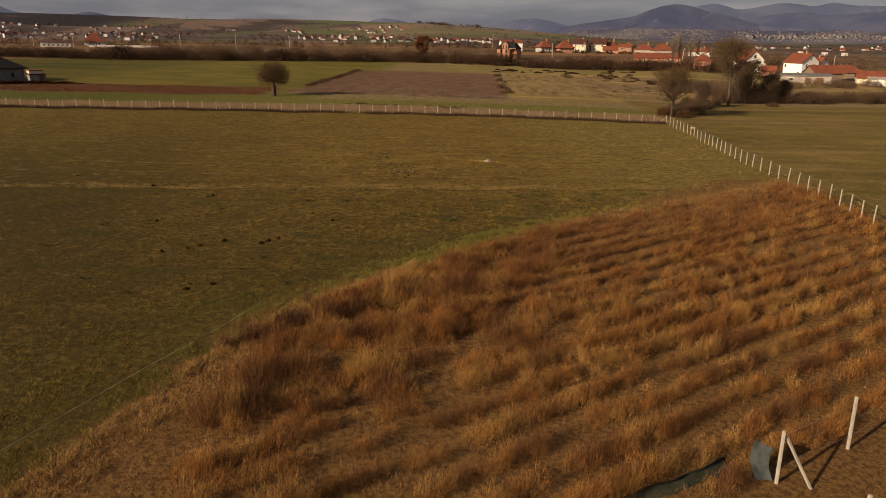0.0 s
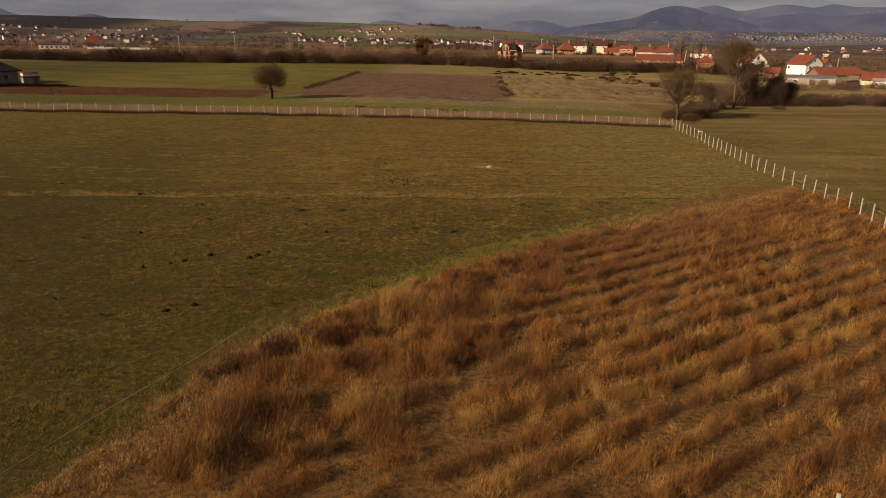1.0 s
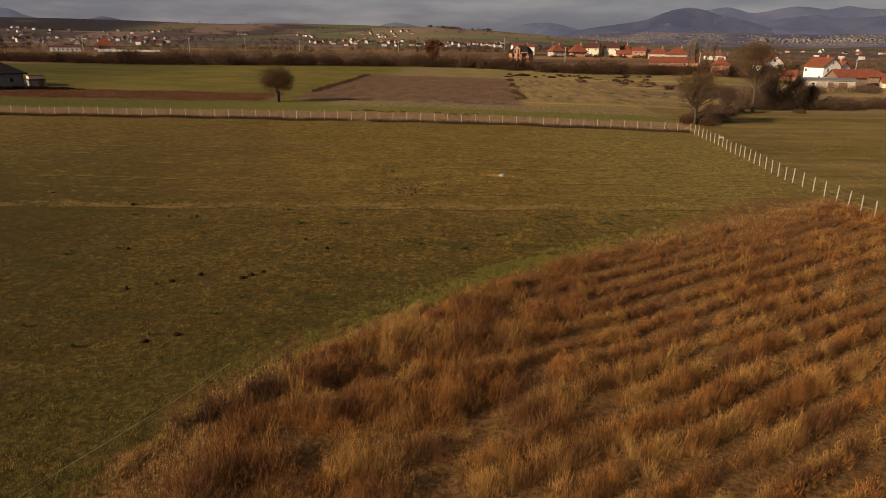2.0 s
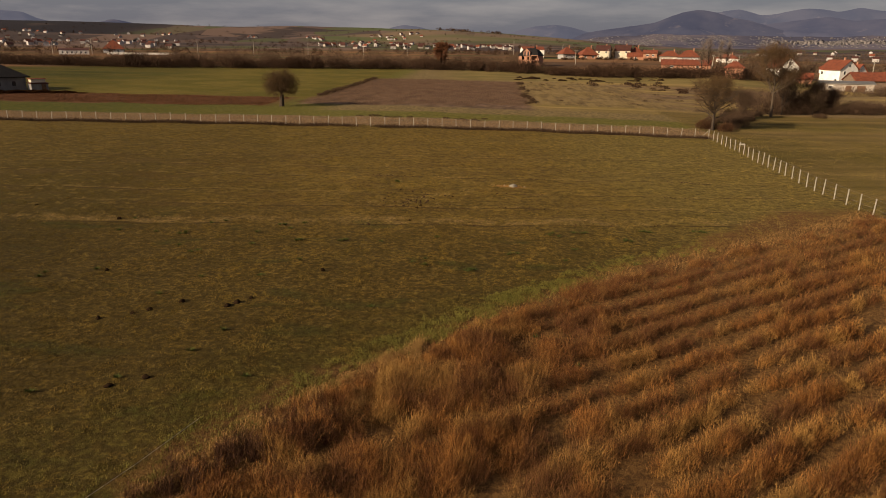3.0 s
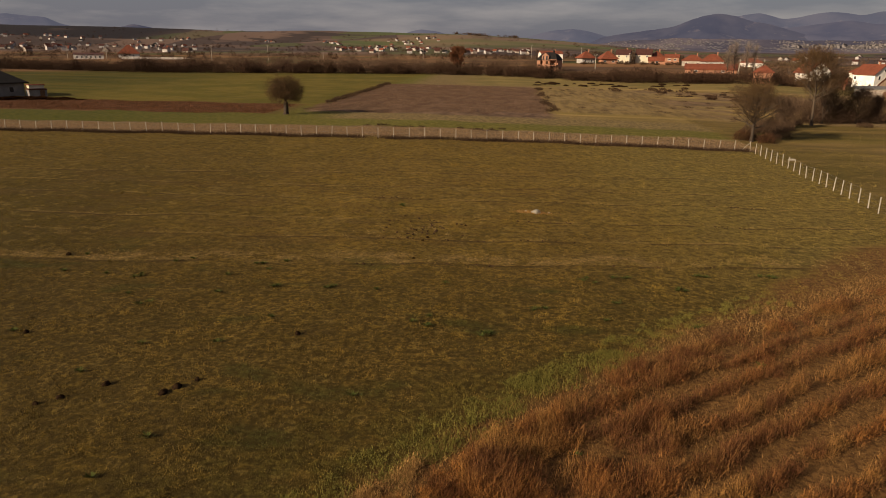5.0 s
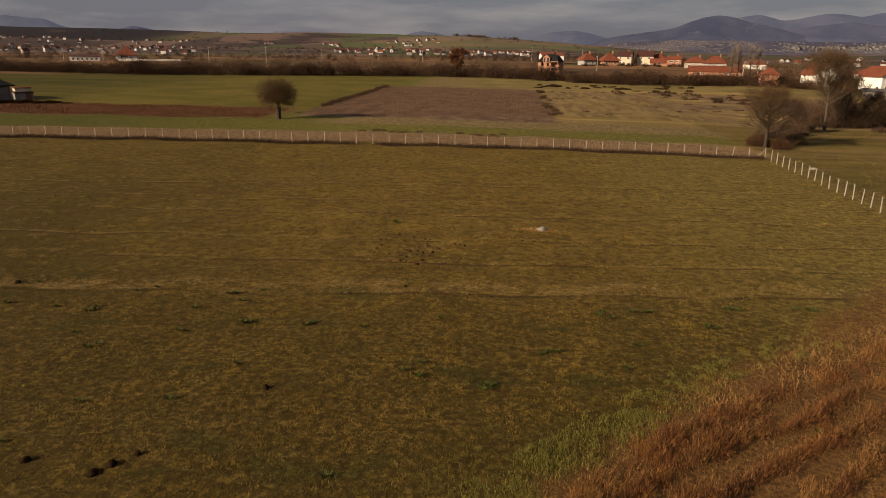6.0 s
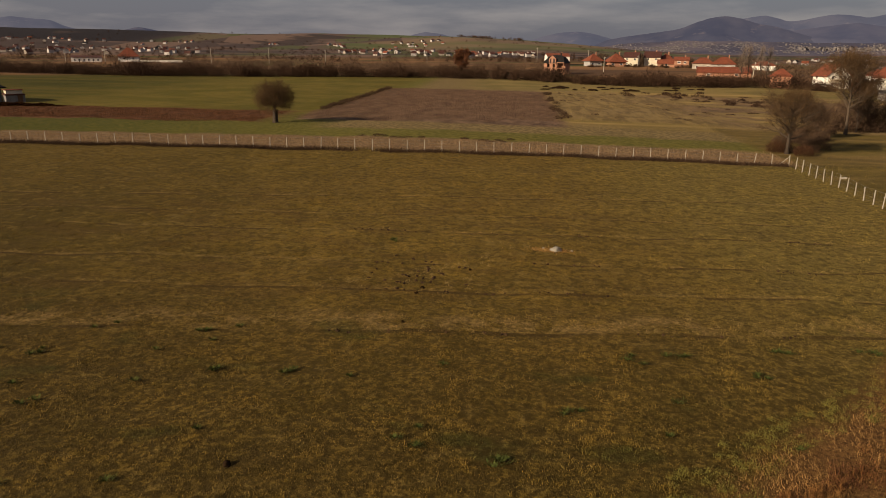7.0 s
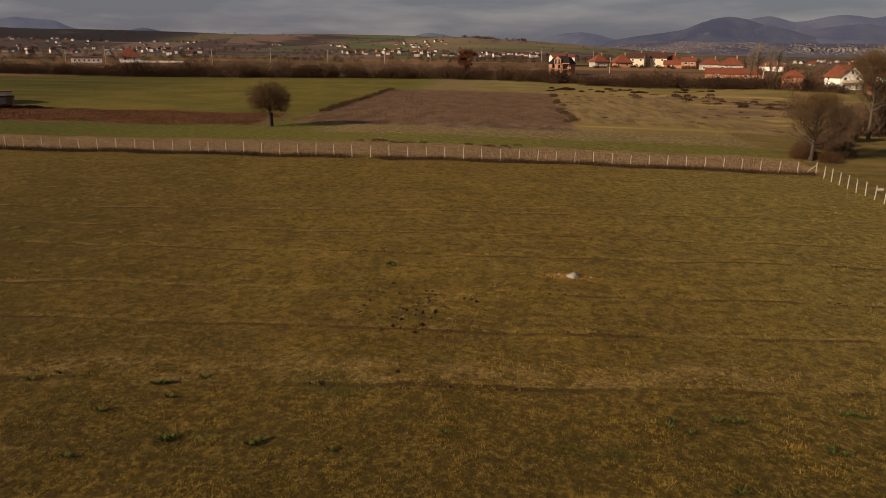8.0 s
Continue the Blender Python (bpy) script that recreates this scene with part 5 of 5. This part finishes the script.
# ---- small things on the meadow ----
def lump(name, x, y, r, h, material, label, category, seed, group="", kind=""):
    bm = bmesh.new()
    bmesh.ops.create_icosphere(bm, subdivisions=3, radius=1.0)
    for v in bm.verts:
        n = 1 + 0.28 * noise.noise(v.co * 1.3 + Vector((seed * 3.1, 0, 0))) + 0.16 * noise.noise(v.co * 4 + Vector((0, seed, 0)))
        v.co = Vector((v.co.x * r * n, v.co.y * r * n * 0.8, max(v.co.z, -0.3) * h * n))
    ob = part(name, bm, material, smooth=True)
    ob.matrix_basis = pose(x, y, float(ground_z(x, y)) + 0.02, 0, 0, seed * 40)
    return tagged(ob, label, category, group, kind)


lump("stone", 1.9, 69.8, 0.40, 0.22, STONE, "pale weathered boulder lying in the grass", "stone", 1)
lump("stone", 1.1, 70.0, 0.11, 0.08, STONE, "small pale stone beside the boulder", "stone", 2)
lump("stone", 2.9, 69.9, 0.09, 0.06, STONE, "pale stone chip in the dry grass", "stone", 3)
for k, (x, y) in enumerate(((-17.0, 38.4), (-16.4, 38.9), (-15.3, 40.0), (-12.8, 39.5), (-12.0, 40.6), (-13.0, 31.9), (-14.1, 31.2), (-12.5, 40.0), (-18.2, 37.6),
                            (-6.0, 57.3), (-5.9, 61.3), (-5.7, 62.2), (-6.7, 64.0), (-3.3, 65.4), (-26.9, 55.3), (-35.0, 58.1), (-21.4, 44.0), (-9.5, 45.2))):
    size = 0.6 if y > 56 else 0.9
    lump("molehill", x, y, size * (0.13 + 0.03 * (k % 4)), size * (0.11 + 0.02 * (k % 3)), EARTH, "small dark molehill of fresh soil in the grass", "molehill", k + 4, "molehills")
heap_rng = random.Random(77)
for k in range(26):
    x, y = heap_rng.uniform(8, 58), heap_rng.uniform(240, 254)
    lump("soil_heap", x, y, heap_rng.uniform(0.7, 1.8), heap_rng.uniform(0.25, 0.5), EARTH, "low dark heap of soil on the rough pasture", "soil heap", k + 30, "soil heaps")


# ---- standing weeds and rough grass ----
def weeds(name, n, spots, low, high, width, lean, material, label, category, seed):
    """Loose blades at the places that spots(rng, n) gives."""
    rng = np.random.default_rng(seed)
    x, y = spots(rng, n)
    base = np.stack([x, y, ground_z(x, y) - 0.03], -1)
    t = blades(rng, base, rng.uniform(low, high, len(x)), rng.uniform(0.6, 1.4, len(x)) * width, rng.normal(0, lean, (len(x), 2)))
    return tagged(triangles(name, t, material), label, category, kind="stuff")


def fence_y(x):
    return np.interp(x, (-96, -58, -39.4, -19.3, 11.0, 31.14), (103.0, 103.8, 104.5, 105.3, 108.1, 109.9))


def field_noise(x, y, s, z):
    return np.array([noise.noise((px * s, py * s, z)) for px, py in zip(x, y)])


def foot(rng, n):
    x = rng.uniform(-96, 31, n)
    y = fence_y(x) + rng.normal(-0.35, 0.35, n)
    keep = rng.uniform(0, 1, n) < 0.75 + field_noise(x, y, 0.3, 1)
    return x[keep], y[keep]


def strip(rng, n):
    x = rng.uniform(-100, 33, n)
    y = fence_y(x) + rng.uniform(0.3, 11.5, n)
    keep = rng.uniform(0, 1, n) < 0.7 + field_noise(x, y, 0.2, 2)
    return x[keep], y[keep]


def mauve_plot(rng, n):
    x, y = rng.uniform(-38.5, 9.5, n), rng.uniform(137, 233, n)
    ragged = 6.0 * field_noise(x, y, 0.12, 14)
    keep = (y > 140 + np.clip(x + 20, 0, 30) * 0.28 + ragged) & (x < 7.5 + 0.3 * ragged) & (y < 229 + ragged)
    return x[keep], y[keep]


def rough_plot(rng, n):
    x, y = rng.uniform(8, 75, n), rng.uniform(132, 250, n)
    keep = (rng.uniform(0, 1, n) < 0.35 + 1.2 * field_noise(x, y, 0.07, 3)) & (x < 30 + 0.20 * (y - 130) + 6)
    return x[keep], y[keep]


def along_edge(rng, n, low, high, x0, x1):
    x = rng.uniform(x0, x1, n)
    y = np.interp(x, EDGE_X, EDGE_Y)
    off = rng.uniform(low, high, n)
    x, y = x - 0.7 * off, y + 0.7 * off
    keep = rng.uniform(0, 1, n) < 0.6 + field_noise(x, y, 0.6, 5)
    return x[keep], y[keep]


def green_edge(rng, n):
    x, y = along_edge(rng, n, -0.5, 1.7, -13, 6)
    keep = field_noise(x, y, 0.8, 12) + 0.5 * field_noise(x, y, 0.25, 13) > -0.05
    return x[keep], y[keep]


weeds("fence_weeds", 46000, foot, 0.15, 0.60, 0.04, 0.12, DARK_WEED, "dark dead weeds along the fence foot", "weeds", 81)
weeds("dry_grass", 60000, strip, 0.08, 0.26, 0.045, 0.12, DRY, "tan dry grass strip behind the fence", "grass", 82)
weeds("mauve_weeds", 90000, mauve_plot, 0.08, 0.30, 0.07, 0.15, MAUVE, "mauve-brown dead weeds filling the fallow field", "weeds", 83)
weeds("rough_grass", 30000, rough_plot, 0.10, 0.34, 0.055, 0.15, TUSSOCK, "tussocky olive and tan grass of the rough pasture", "grass", 84)
weeds("edge_straw", 17000, lambda r, n: along_edge(r, n, -2.2, 0.2, -13, 29), 0.08, 0.28, 0.018, 0.12, BORDER, "pale straw along the edge of the scrub", "straw", 85)
weeds("edge_grass", 52000, lambda r, n: green_edge(r, n), 0.06, 0.22, 0.020, 0.12, GREEN, "lush green grass beside the scrub", "grass", 86)


def straw_border(rng, n):
    x = rng.uniform(-13.5, -3, n)
    y = np.interp(x, EDGE_X, EDGE_Y) - rng.uniform(0, 1, n) ** 1.3 * np.interp(x, (-9, -3), (7.0, 2.5))
    keep = (rng.uniform(0, 1, n) < 0.6 + field_noise(x, y, 0.7, 6)) & (y > 10)
    return x[keep], y[keep]


def front_ground(rng, n):
    x = rng.uniform(3, 22, n)
    y = 16.9 + (x - 9) * 0.63 - rng.uniform(-0.6, 6, n)
    return x, y


weeds("border_straw", 60000, straw_border, 0.04, 0.15, 0.018, 0.16, BORDER, "bleached dead grass between meadow and scrub", "straw", 87)
tuft_rng = np.random.default_rng(110)
tuft_x, tuft_y = straw_border(tuft_rng, 1300)
tufts = [plume(tuft_rng, px, py, float(ground_z(px, py)) - 0.04, s * 0.30, s * 0.36, 115, 0.014, 0.0, 0.9) for px, py, s in zip(tuft_x, tuft_y, tuft_rng.uniform(0.5, 1.3, len(tuft_x)))]
tagged(triangles("border_tussocks", np.concatenate(tufts), BORDER), "low tan tussocks of dead grass at the plot edge", "grass", kind="stuff")
weeds("trodden_straw", 34000, front_ground, 0.02, 0.09, 0.010, 0.08, LITTER, "trodden straw in front of the fence", "straw", 88)


def plumes(name, places, material, label, category, seed, count, width):
    """Brooms at (x, y, radius, height), joined into one mesh."""
    rng = np.random.default_rng(seed)
    tris = [plume(rng, x, y, float(ground_z(x, y)) - 0.04, r, h, count, width) for x, y, r, h in places]
    return tagged(triangles(name, np.concatenate(tris), material), label, category, kind="stuff")


def leaves(name, places, material, label, seed, count=70):
    """Low rosettes of broad leaves at (x, y, radius)."""
    rng = np.random.default_rng(seed)
    tris = []
    for x, y, r in places:
        th, u = rng.uniform(0, 2 * np.pi, count), np.abs(rng.normal(0, 0.6, count))
        base = np.stack([x + r * u * np.cos(th), y + r * 0.7 * u * np.sin(th), np.full(count, float(ground_z(x, y)) + 0.02) + 0.06 * rng.uniform(0, 1, count)], -1)
        tip = base + np.stack([0.10 * np.cos(th), 0.10 * np.sin(th), rng.uniform(0.03, 0.13, count)], -1)
        side = np.stack([-np.sin(th), np.cos(th), np.zeros(count)], -1) * rng.uniform(0.010, 0.022, count)[:, None]
        tris.append(np.stack([base - side, base + side, tip], 1))
    return tagged(triangles(name, np.concatenate(tris), material), label, "weeds", kind="stuff")


wild_rng = random.Random(120)
BEND = ((-8.9, 26.0), (-8.2, 27.0), (-7.3, 28.0), (-6.4, 29.0), (-5.6, 29.6))
plumes("dark_stalks", [(x + wild_rng.gauss(0, 0.5), y + wild_rng.gauss(-0.5, 0.55), wild_rng.uniform(0.20, 0.36), wild_rng.uniform(0.45, 0.85)) for x, y in BEND for _ in range(14)],
       PURPLE, "dark purple-brown dead stalks at the bend of the plot", "weeds", 121, 420, 0.012)
leaves("green_rosettes", [(x + wild_rng.gauss(0, 0.25), y + wild_rng.gauss(0, 0.2), wild_rng.uniform(0.12, 0.34)) for x, y in
                          ((-12.6, 51.7), (-9.8, 51.8), (-20.8, 52.1), (-1.3, 46.8), (-4.2, 47.0), (1.4, 49.8), (4.2, 54.3), (10.7, 55.9), (14.5, 56.1), (-15.1, 55.3), (6.0, 54.8), (9.0, 53.2), (-8.6, 70.5)) for _ in range(3)]
       + [(wild_rng.uniform(-26, 12), wild_rng.uniform(30, 56), wild_rng.uniform(0.12, 0.32)) for _ in range(40)],
       ROSETTE, "dark green weed rosettes scattered in the meadow", 122)


def furrow_tufts():
    """Ragged tan tussocks along the old furrows and on the swath of hay."""
    spots = []
    for offset, span, slope in FURROWS:
        x = -34.0
        while x < 28:
            x += wild_rng.expovariate(1.6)
            if noise.noise((x * 0.22, offset * 3, 1.0)) > -0.05:
                spots.append((x, 57.4 + offset + slope * x + wild_rng.gauss(0.28, 0.14), wild_rng.uniform(0.10, 0.20), wild_rng.uniform(0.08, 0.20)))
    for _ in range(260):
        x = wild_rng.uniform(-34, 26)
        spots.append((x, 57.7 + 0.08 * x + 1.6 * noise.noise((x * 0.3, 4.0, 2.0)) + wild_rng.gauss(0.2, 0.5), wild_rng.uniform(0.10, 0.26), wild_rng.uniform(0.08, 0.22)))
    return [p for p in spots if not in_scrub(p[0], p[1], -1.0)]


plumes("hay_tussocks", furrow_tufts(), HAY, "ragged straw tussocks along old furrows in the meadow", "straw", 123, 60, 0.022)
plumes("meadow_tussocks", [(x + wild_rng.gauss(0, 0.7), y + wild_rng.gauss(0, 0.5), wild_rng.uniform(0.12, 0.26), wild_rng.uniform(0.10, 0.24)) for x, y in
                           ((-9.1, 62.4), (-7.6, 63.2), (-6.4, 64.3), (-5.6, 65.2), (-5.0, 66.2), (-3.3, 63.6), (-2.0, 68.2), (-0.4, 70.2), (-3.6, 66.8)) for _ in range(9)],
       TUSSOCK, "coarse olive tussocks on a churned patch of meadow", "grass", 124, 70, 0.022)
TUFT = twig_material("olive_tufts", (0.024, 0.018, 0.003), (0.200, 0.138, 0.024))
plumes("meadow_tufts", [(x, y, wild_rng.uniform(0.08, 0.22), wild_rng.uniform(0.07, 0.20)) for x, y in
                        ((wild_rng.uniform(-38, 18), 15 + 55 * wild_rng.random() ** 0.85) for _ in range(8600)) if not in_scrub(x, y, -1.5) and x < 6 + 0.3 * y and noise.noise((x * 0.5, y * 0.5, 7.0)) > -0.15 and y > -x * 1.25 - 6 and not (x > -4 and y < 26)],
       TUFT, "dark olive tufts in the near meadow", "grass", 126, 42, 0.018)
plumes("pasture_tussocks", [(wild_rng.uniform(33, 72), wild_rng.uniform(82, 148), wild_rng.uniform(0.25, 0.6), wild_rng.uniform(0.08, 0.24)) for _ in range(420)],
       PASTURE, "coarse brown tussocks scattered over the pasture", "grass", 127, 60, 0.035)
plumes("edge_tussocks", [(x - 0.7 * d + wild_rng.gauss(0, 0.3), float(np.interp(x, EDGE_X, EDGE_Y)) + 0.7 * d, wild_rng.uniform(0.14, 0.32), wild_rng.uniform(0.14, 0.36)) for x, d in
                         ((wild_rng.uniform(-13, 14), wild_rng.uniform(-0.4, 1.5)) for _ in range(300))],
       GREEN, "yellow-green tussocks beside the brown scrub", "grass", 125, 110, 0.017)


def churned_soil():
    """Small dark clods where old furrows lie open."""
    bm = bmesh.new()
    spots = [(x, 57.4 + o + m * x + wild_rng.gauss(0, 0.10), 0.05) for o, _, m in FURROWS[:4] for x in (wild_rng.uniform(-12, 22) for _ in range(46)) if noise.noise((x * 0.22, o * 3, 1.0)) > 0.0]
    spots += [(-6.0 + wild_rng.gauss(0, 1.6), 64.3 + wild_rng.gauss(0, 1.2), 0.07) for _ in range(34)]
    for x, y, size in spots:
        m = Matrix.Translation((x, y, float(ground_z(x, y)) + 0.02)) @ Matrix.Rotation(wild_rng.uniform(0, 3), 4, "Z") @ Matrix.Diagonal((size * wild_rng.uniform(1.0, 2.2), size * wild_rng.uniform(0.8, 1.5), size * wild_rng.uniform(0.7, 1.6), 1))
        ball = bmesh.ops.create_icosphere(bm, subdivisions=1, radius=1.0, matrix=m)
        for v in ball["verts"]:
            v.co += Vector((wild_rng.gauss(0, 0.25), wild_rng.gauss(0, 0.25), wild_rng.gauss(0, 0.2))) * size
    tagged(part("churned_soil", bm, HEDGE), "small dark clods of soil along the open furrows", "soil", kind="stuff")


churned_soil()


def by_stone(rng, n):
    return 1.9 + rng.normal(-0.4, 0.75, n), 69.7 + rng.normal(0, 0.25, n)


def ploughed(rng, n):
    x, y = rng.uniform(-110, -42, n), rng.uniform(130, 154, n)
    keep = np.abs(y - 142 + 3.0 * field_noise(x, y, 0.10, 15)) < 10.0
    return x[keep], y[keep]


def straw_clumps(rng, n):
    k = rng.integers(0, 26, n)
    rows = np.random.default_rng(3)
    hub = rows.integers(0, 4, 26)
    cx, cy = np.array((2.6, 4.9, 15.3, 13.4))[hub] + rows.normal(0, 0.9, 26), np.array((24.0, 24.3, 30.6, 30.0))[hub] + rows.normal(0, 0.55, 26)
    return cx[k] + rng.normal(0, 0.13, n), cy[k] + rng.normal(0, 0.10, n)


weeds("tall_straw", 6000, straw_clumps, 0.15, 0.65, 0.012, 0.24, STRAW, "standing clumps of pale dry stalks among the scrub", "straw", 98)


def pasture(rng, n):
    x, y = rng.uniform(31.5, 80, n), rng.uniform(62, 150, n)
    keep = (rng.uniform(0, 1, n) < 0.55 + 1.1 * field_noise(x * 0.3, y, 0.3, 16)) & (x < 42 + 0.6 * (y - 62))
    return x[keep], y[keep]


weeds("pasture_grass", 110000, pasture, 0.05, 0.14, 0.035, 0.06, PASTURE, "rough olive grass of the pasture behind the fence", "grass", 111)
weeds("stone_straw", 700, by_stone, 0.06, 0.22, 0.03, 0.08, STRAW, "pale dry tussock around the stone", "straw", 89)
weeds("plough_clods", 26000, ploughed, 0.06, 0.22, 0.18, 0.10, CLODS, "heavy red-brown clods of ploughed soil", "soil", 90)


def low_bushes(name, places, material, label, seed, count=160, width=0.05):
    rng = np.random.default_rng(seed)
    tris = [bush_tris(rng, x, y, float(ground_z(x, y)) - 0.1, r, h, count, width) for x, y, r, h in places]
    return tagged(triangles(name, np.concatenate(tris), material), label, "scrub", kind="stuff")


row_rng = random.Random(91)
low_bushes("boundary_scrub", [(-37.8 + row_rng.gauss(0, 0.5), y, 0.7, row_rng.uniform(0.3, 0.9)) for y in np.arange(158, 231, 0.8)], DARK_WEED, "low dark brambles along the field boundary", 92)
low_bushes("boundary_scrub", [(8.3 + row_rng.gauss(0, 0.6), row_rng.uniform(150, 228), 0.8, row_rng.uniform(0.4, 1.2)) for _ in range(26)], DARK_WEED, "scattered dark brambles between the fallow plots", 93)
low_bushes("heath_scrub", [(cx + row_rng.gauss(0, 6), cy + row_rng.gauss(0, 5), row_rng.uniform(0.8, 1.8), row_rng.uniform(0.4, 1.1)) for cx, cy in ((46, 226), (54, 214), (60, 204)) for _ in range(14)], HEDGE, "brown scrub clumps on the rough pasture", 94, 160, 0.12)
low_bushes("heath_scrub", [(row_rng.uniform(10, 60), row_rng.uniform(150, 235), row_rng.uniform(0.5, 1.2), row_rng.uniform(0.2, 0.5)) for _ in range(45)], DARK_WEED, "scattered dark tussocks on the rough pasture", 95, 90, 0.12)
low_bushes("garden_bushes", [(row_rng.uniform(40, 112), row_rng.uniform(432, 446), row_rng.uniform(0.8, 1.8), row_rng.uniform(1.0, 2.6)) for _ in range(34)], DARK_WEED, "dark leafless garden bushes in front of the village houses", 99, 90, 0.30)
low_bushes("garden_trees", [(x, y, 2.6, h) for x, y, h in ((50, 470, 7), (53, 475, 8), (79, 480, 7.5), (66, 490, 8), (104, 462, 7), (30, 480, 6), (124, 440, 7), (140, 330, 6.5), (147, 305, 6), (128, 322, 7.5), (104, 300, 6))], TWIG, "leafless garden trees between the village houses", 100, 420, 0.16)
low_bushes("strip_scrub", [(x + row_rng.gauss(0, 1.2), 118.5 + row_rng.gauss(0, 0.5), 0.6, row_rng.uniform(0.15, 0.5)) for x in (-20, -19, -17, -12, -8, -7, -6, -5, -4, -2) for _ in range(2)], DARK_WEED, "low dark brambles on the grass strip", 96)
# flat dark twigs that put deep shade into the hollows of the scrub
pit_rng = random.Random(101)
low_bushes("hollow_shade", [(cx + pit_rng.gauss(0, 0.3), cy + pit_rng.gauss(0, 0.25), pit_rng.uniform(0.35, 0.6), pit_rng.uniform(0.08, 0.18))
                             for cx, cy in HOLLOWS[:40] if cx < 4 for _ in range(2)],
           SHADE_TWIG, "near-black twigs standing in for the shade in scrub hollows", 97, 520, 0.022)
# low dark twigs laid out as the farmhouse's shadow on the ground
farm_rng = random.Random(102)
low_bushes("farm_shade", [(float(np.interp(u, (0, 0.5, 1), (-106, -98, -87.5))) + farm_rng.gauss(0, 0.8), float(np.interp(u, (0, 0.5, 1), (145.5, 151.2, 151.4))) + farm_rng.gauss(0, 0.7), farm_rng.uniform(0.6, 1.1), farm_rng.uniform(0.5, 0.9) * (1.3 - 0.6 * u)) for u in np.arange(0, 1.0, 0.02)],
           SHADE_TWIG, "near-black twigs standing in for the farmhouse shadow", 103, 420, 0.12)

# ---- loose wire and fallen net ----
rope = bmesh.new()
STRUNG = [(-9.5, 28.7), (-10.3, 26.0), (-11.0, 24.0), (-11.8, 21.9), (-13.7, 16.0)]
for a, b in zip(STRUNG, STRUNG[1:]):
    tube(rope, (*a, 0.45), (*b, 0.45), 0.007, 0.007, 4)
tagged(part("loose_wire", rope, CREAM), "thin pale wire strung low above the grass", "wire")


def fallen_net():
    """Shade net that has slid off the fence and sags in folds."""
    root = tagged(new("fallen_net"), "dark green shade net slumped beside the end post", "net")
    for name, a, b, high, tilt, mat, text in (("sheet", (8.0, 17.45), (3.2, 14.7), 0.36, 0.7, NET, ""), ("net_end", (8.95, 17.0), (8.45, 17.1), 1.4, 0.10, NET_PALE, "bluish bunched end of the net")):
        a, b = Vector((*a, 0)), Vector((*b, 0))
        n, m = 48, 12
        verts, faces = [], []
        for k in range(n + 1):
            p = a.lerp(b, k / n)
            for j in range(m + 1):
                u = j / m
                sag = 0.85 + 0.15 * math.cos(p.x * 2.4)
                fold = 0.10 * noise.noise((p.x * 1.6, u * 1.2, 1)) + 0.04 * noise.noise((p.x * 6, u * 3, 4))
                belly = 0.16 * math.sin(math.pi * u)
                verts.append((p.x - (tilt * u * high + fold + belly) * 0.5, p.y + (tilt * u * high + fold + belly) * 0.85, 0.02 + high * sag * u))
        for k in range(n):
            for j in range(m):
                i = k * (m + 1) + j
                faces.append((i, i + 1, i + m + 2, i + m + 1))
        ob = mesh_object(name, verts, faces, mat, root, text, smooth=True)
        ob.modifiers.new("thickness", "SOLIDIFY").thickness = 0.012


fallen_net()


def car(x, y, turn, paint):
    """A parked car, seen from far off."""
    root = tagged(new("parked_car"), "pale parked car beside the garden wall", "car")
    bm = bmesh.new()
    box(bm, -2.1, 2.1, -0.85, 0.85, 0.35, 0.95, 0.12)
    part("body", bm, paint, root)
    bm = bmesh.new()
    v = [(-1.3, -0.75, 0.94), (1.4, -0.75, 0.94), (1.4, 0.75, 0.94), (-1.3, 0.75, 0.94), (-0.7, -0.62, 1.5), (0.9, -0.62, 1.5), (0.9, 0.62, 1.5), (-0.7, 0.62, 1.5)]
    solid(bm, v, [(0, 1, 2, 3), (4, 5, 6, 7), (0, 1, 5, 4), (1, 2, 6, 5), (2, 3, 7, 6), (3, 0, 4, 7)])
    part("cabin", bm, GLASS, root)
    for wx in (-1.35, 1.35):
        for wy in (-0.8, 0.8):
            bm = bmesh.new()
            tube(bm, (wx, wy - 0.1, 0.33), (wx, wy + 0.1, 0.33), 0.33, 0.33, 12)
            part("wheel", bm, TILE_BLACK, root)
    root.matrix_basis = pose(x, y, float(ground_z(x, y)), 0, 0, turn)


car(-214, 468, 20, PLASTER)
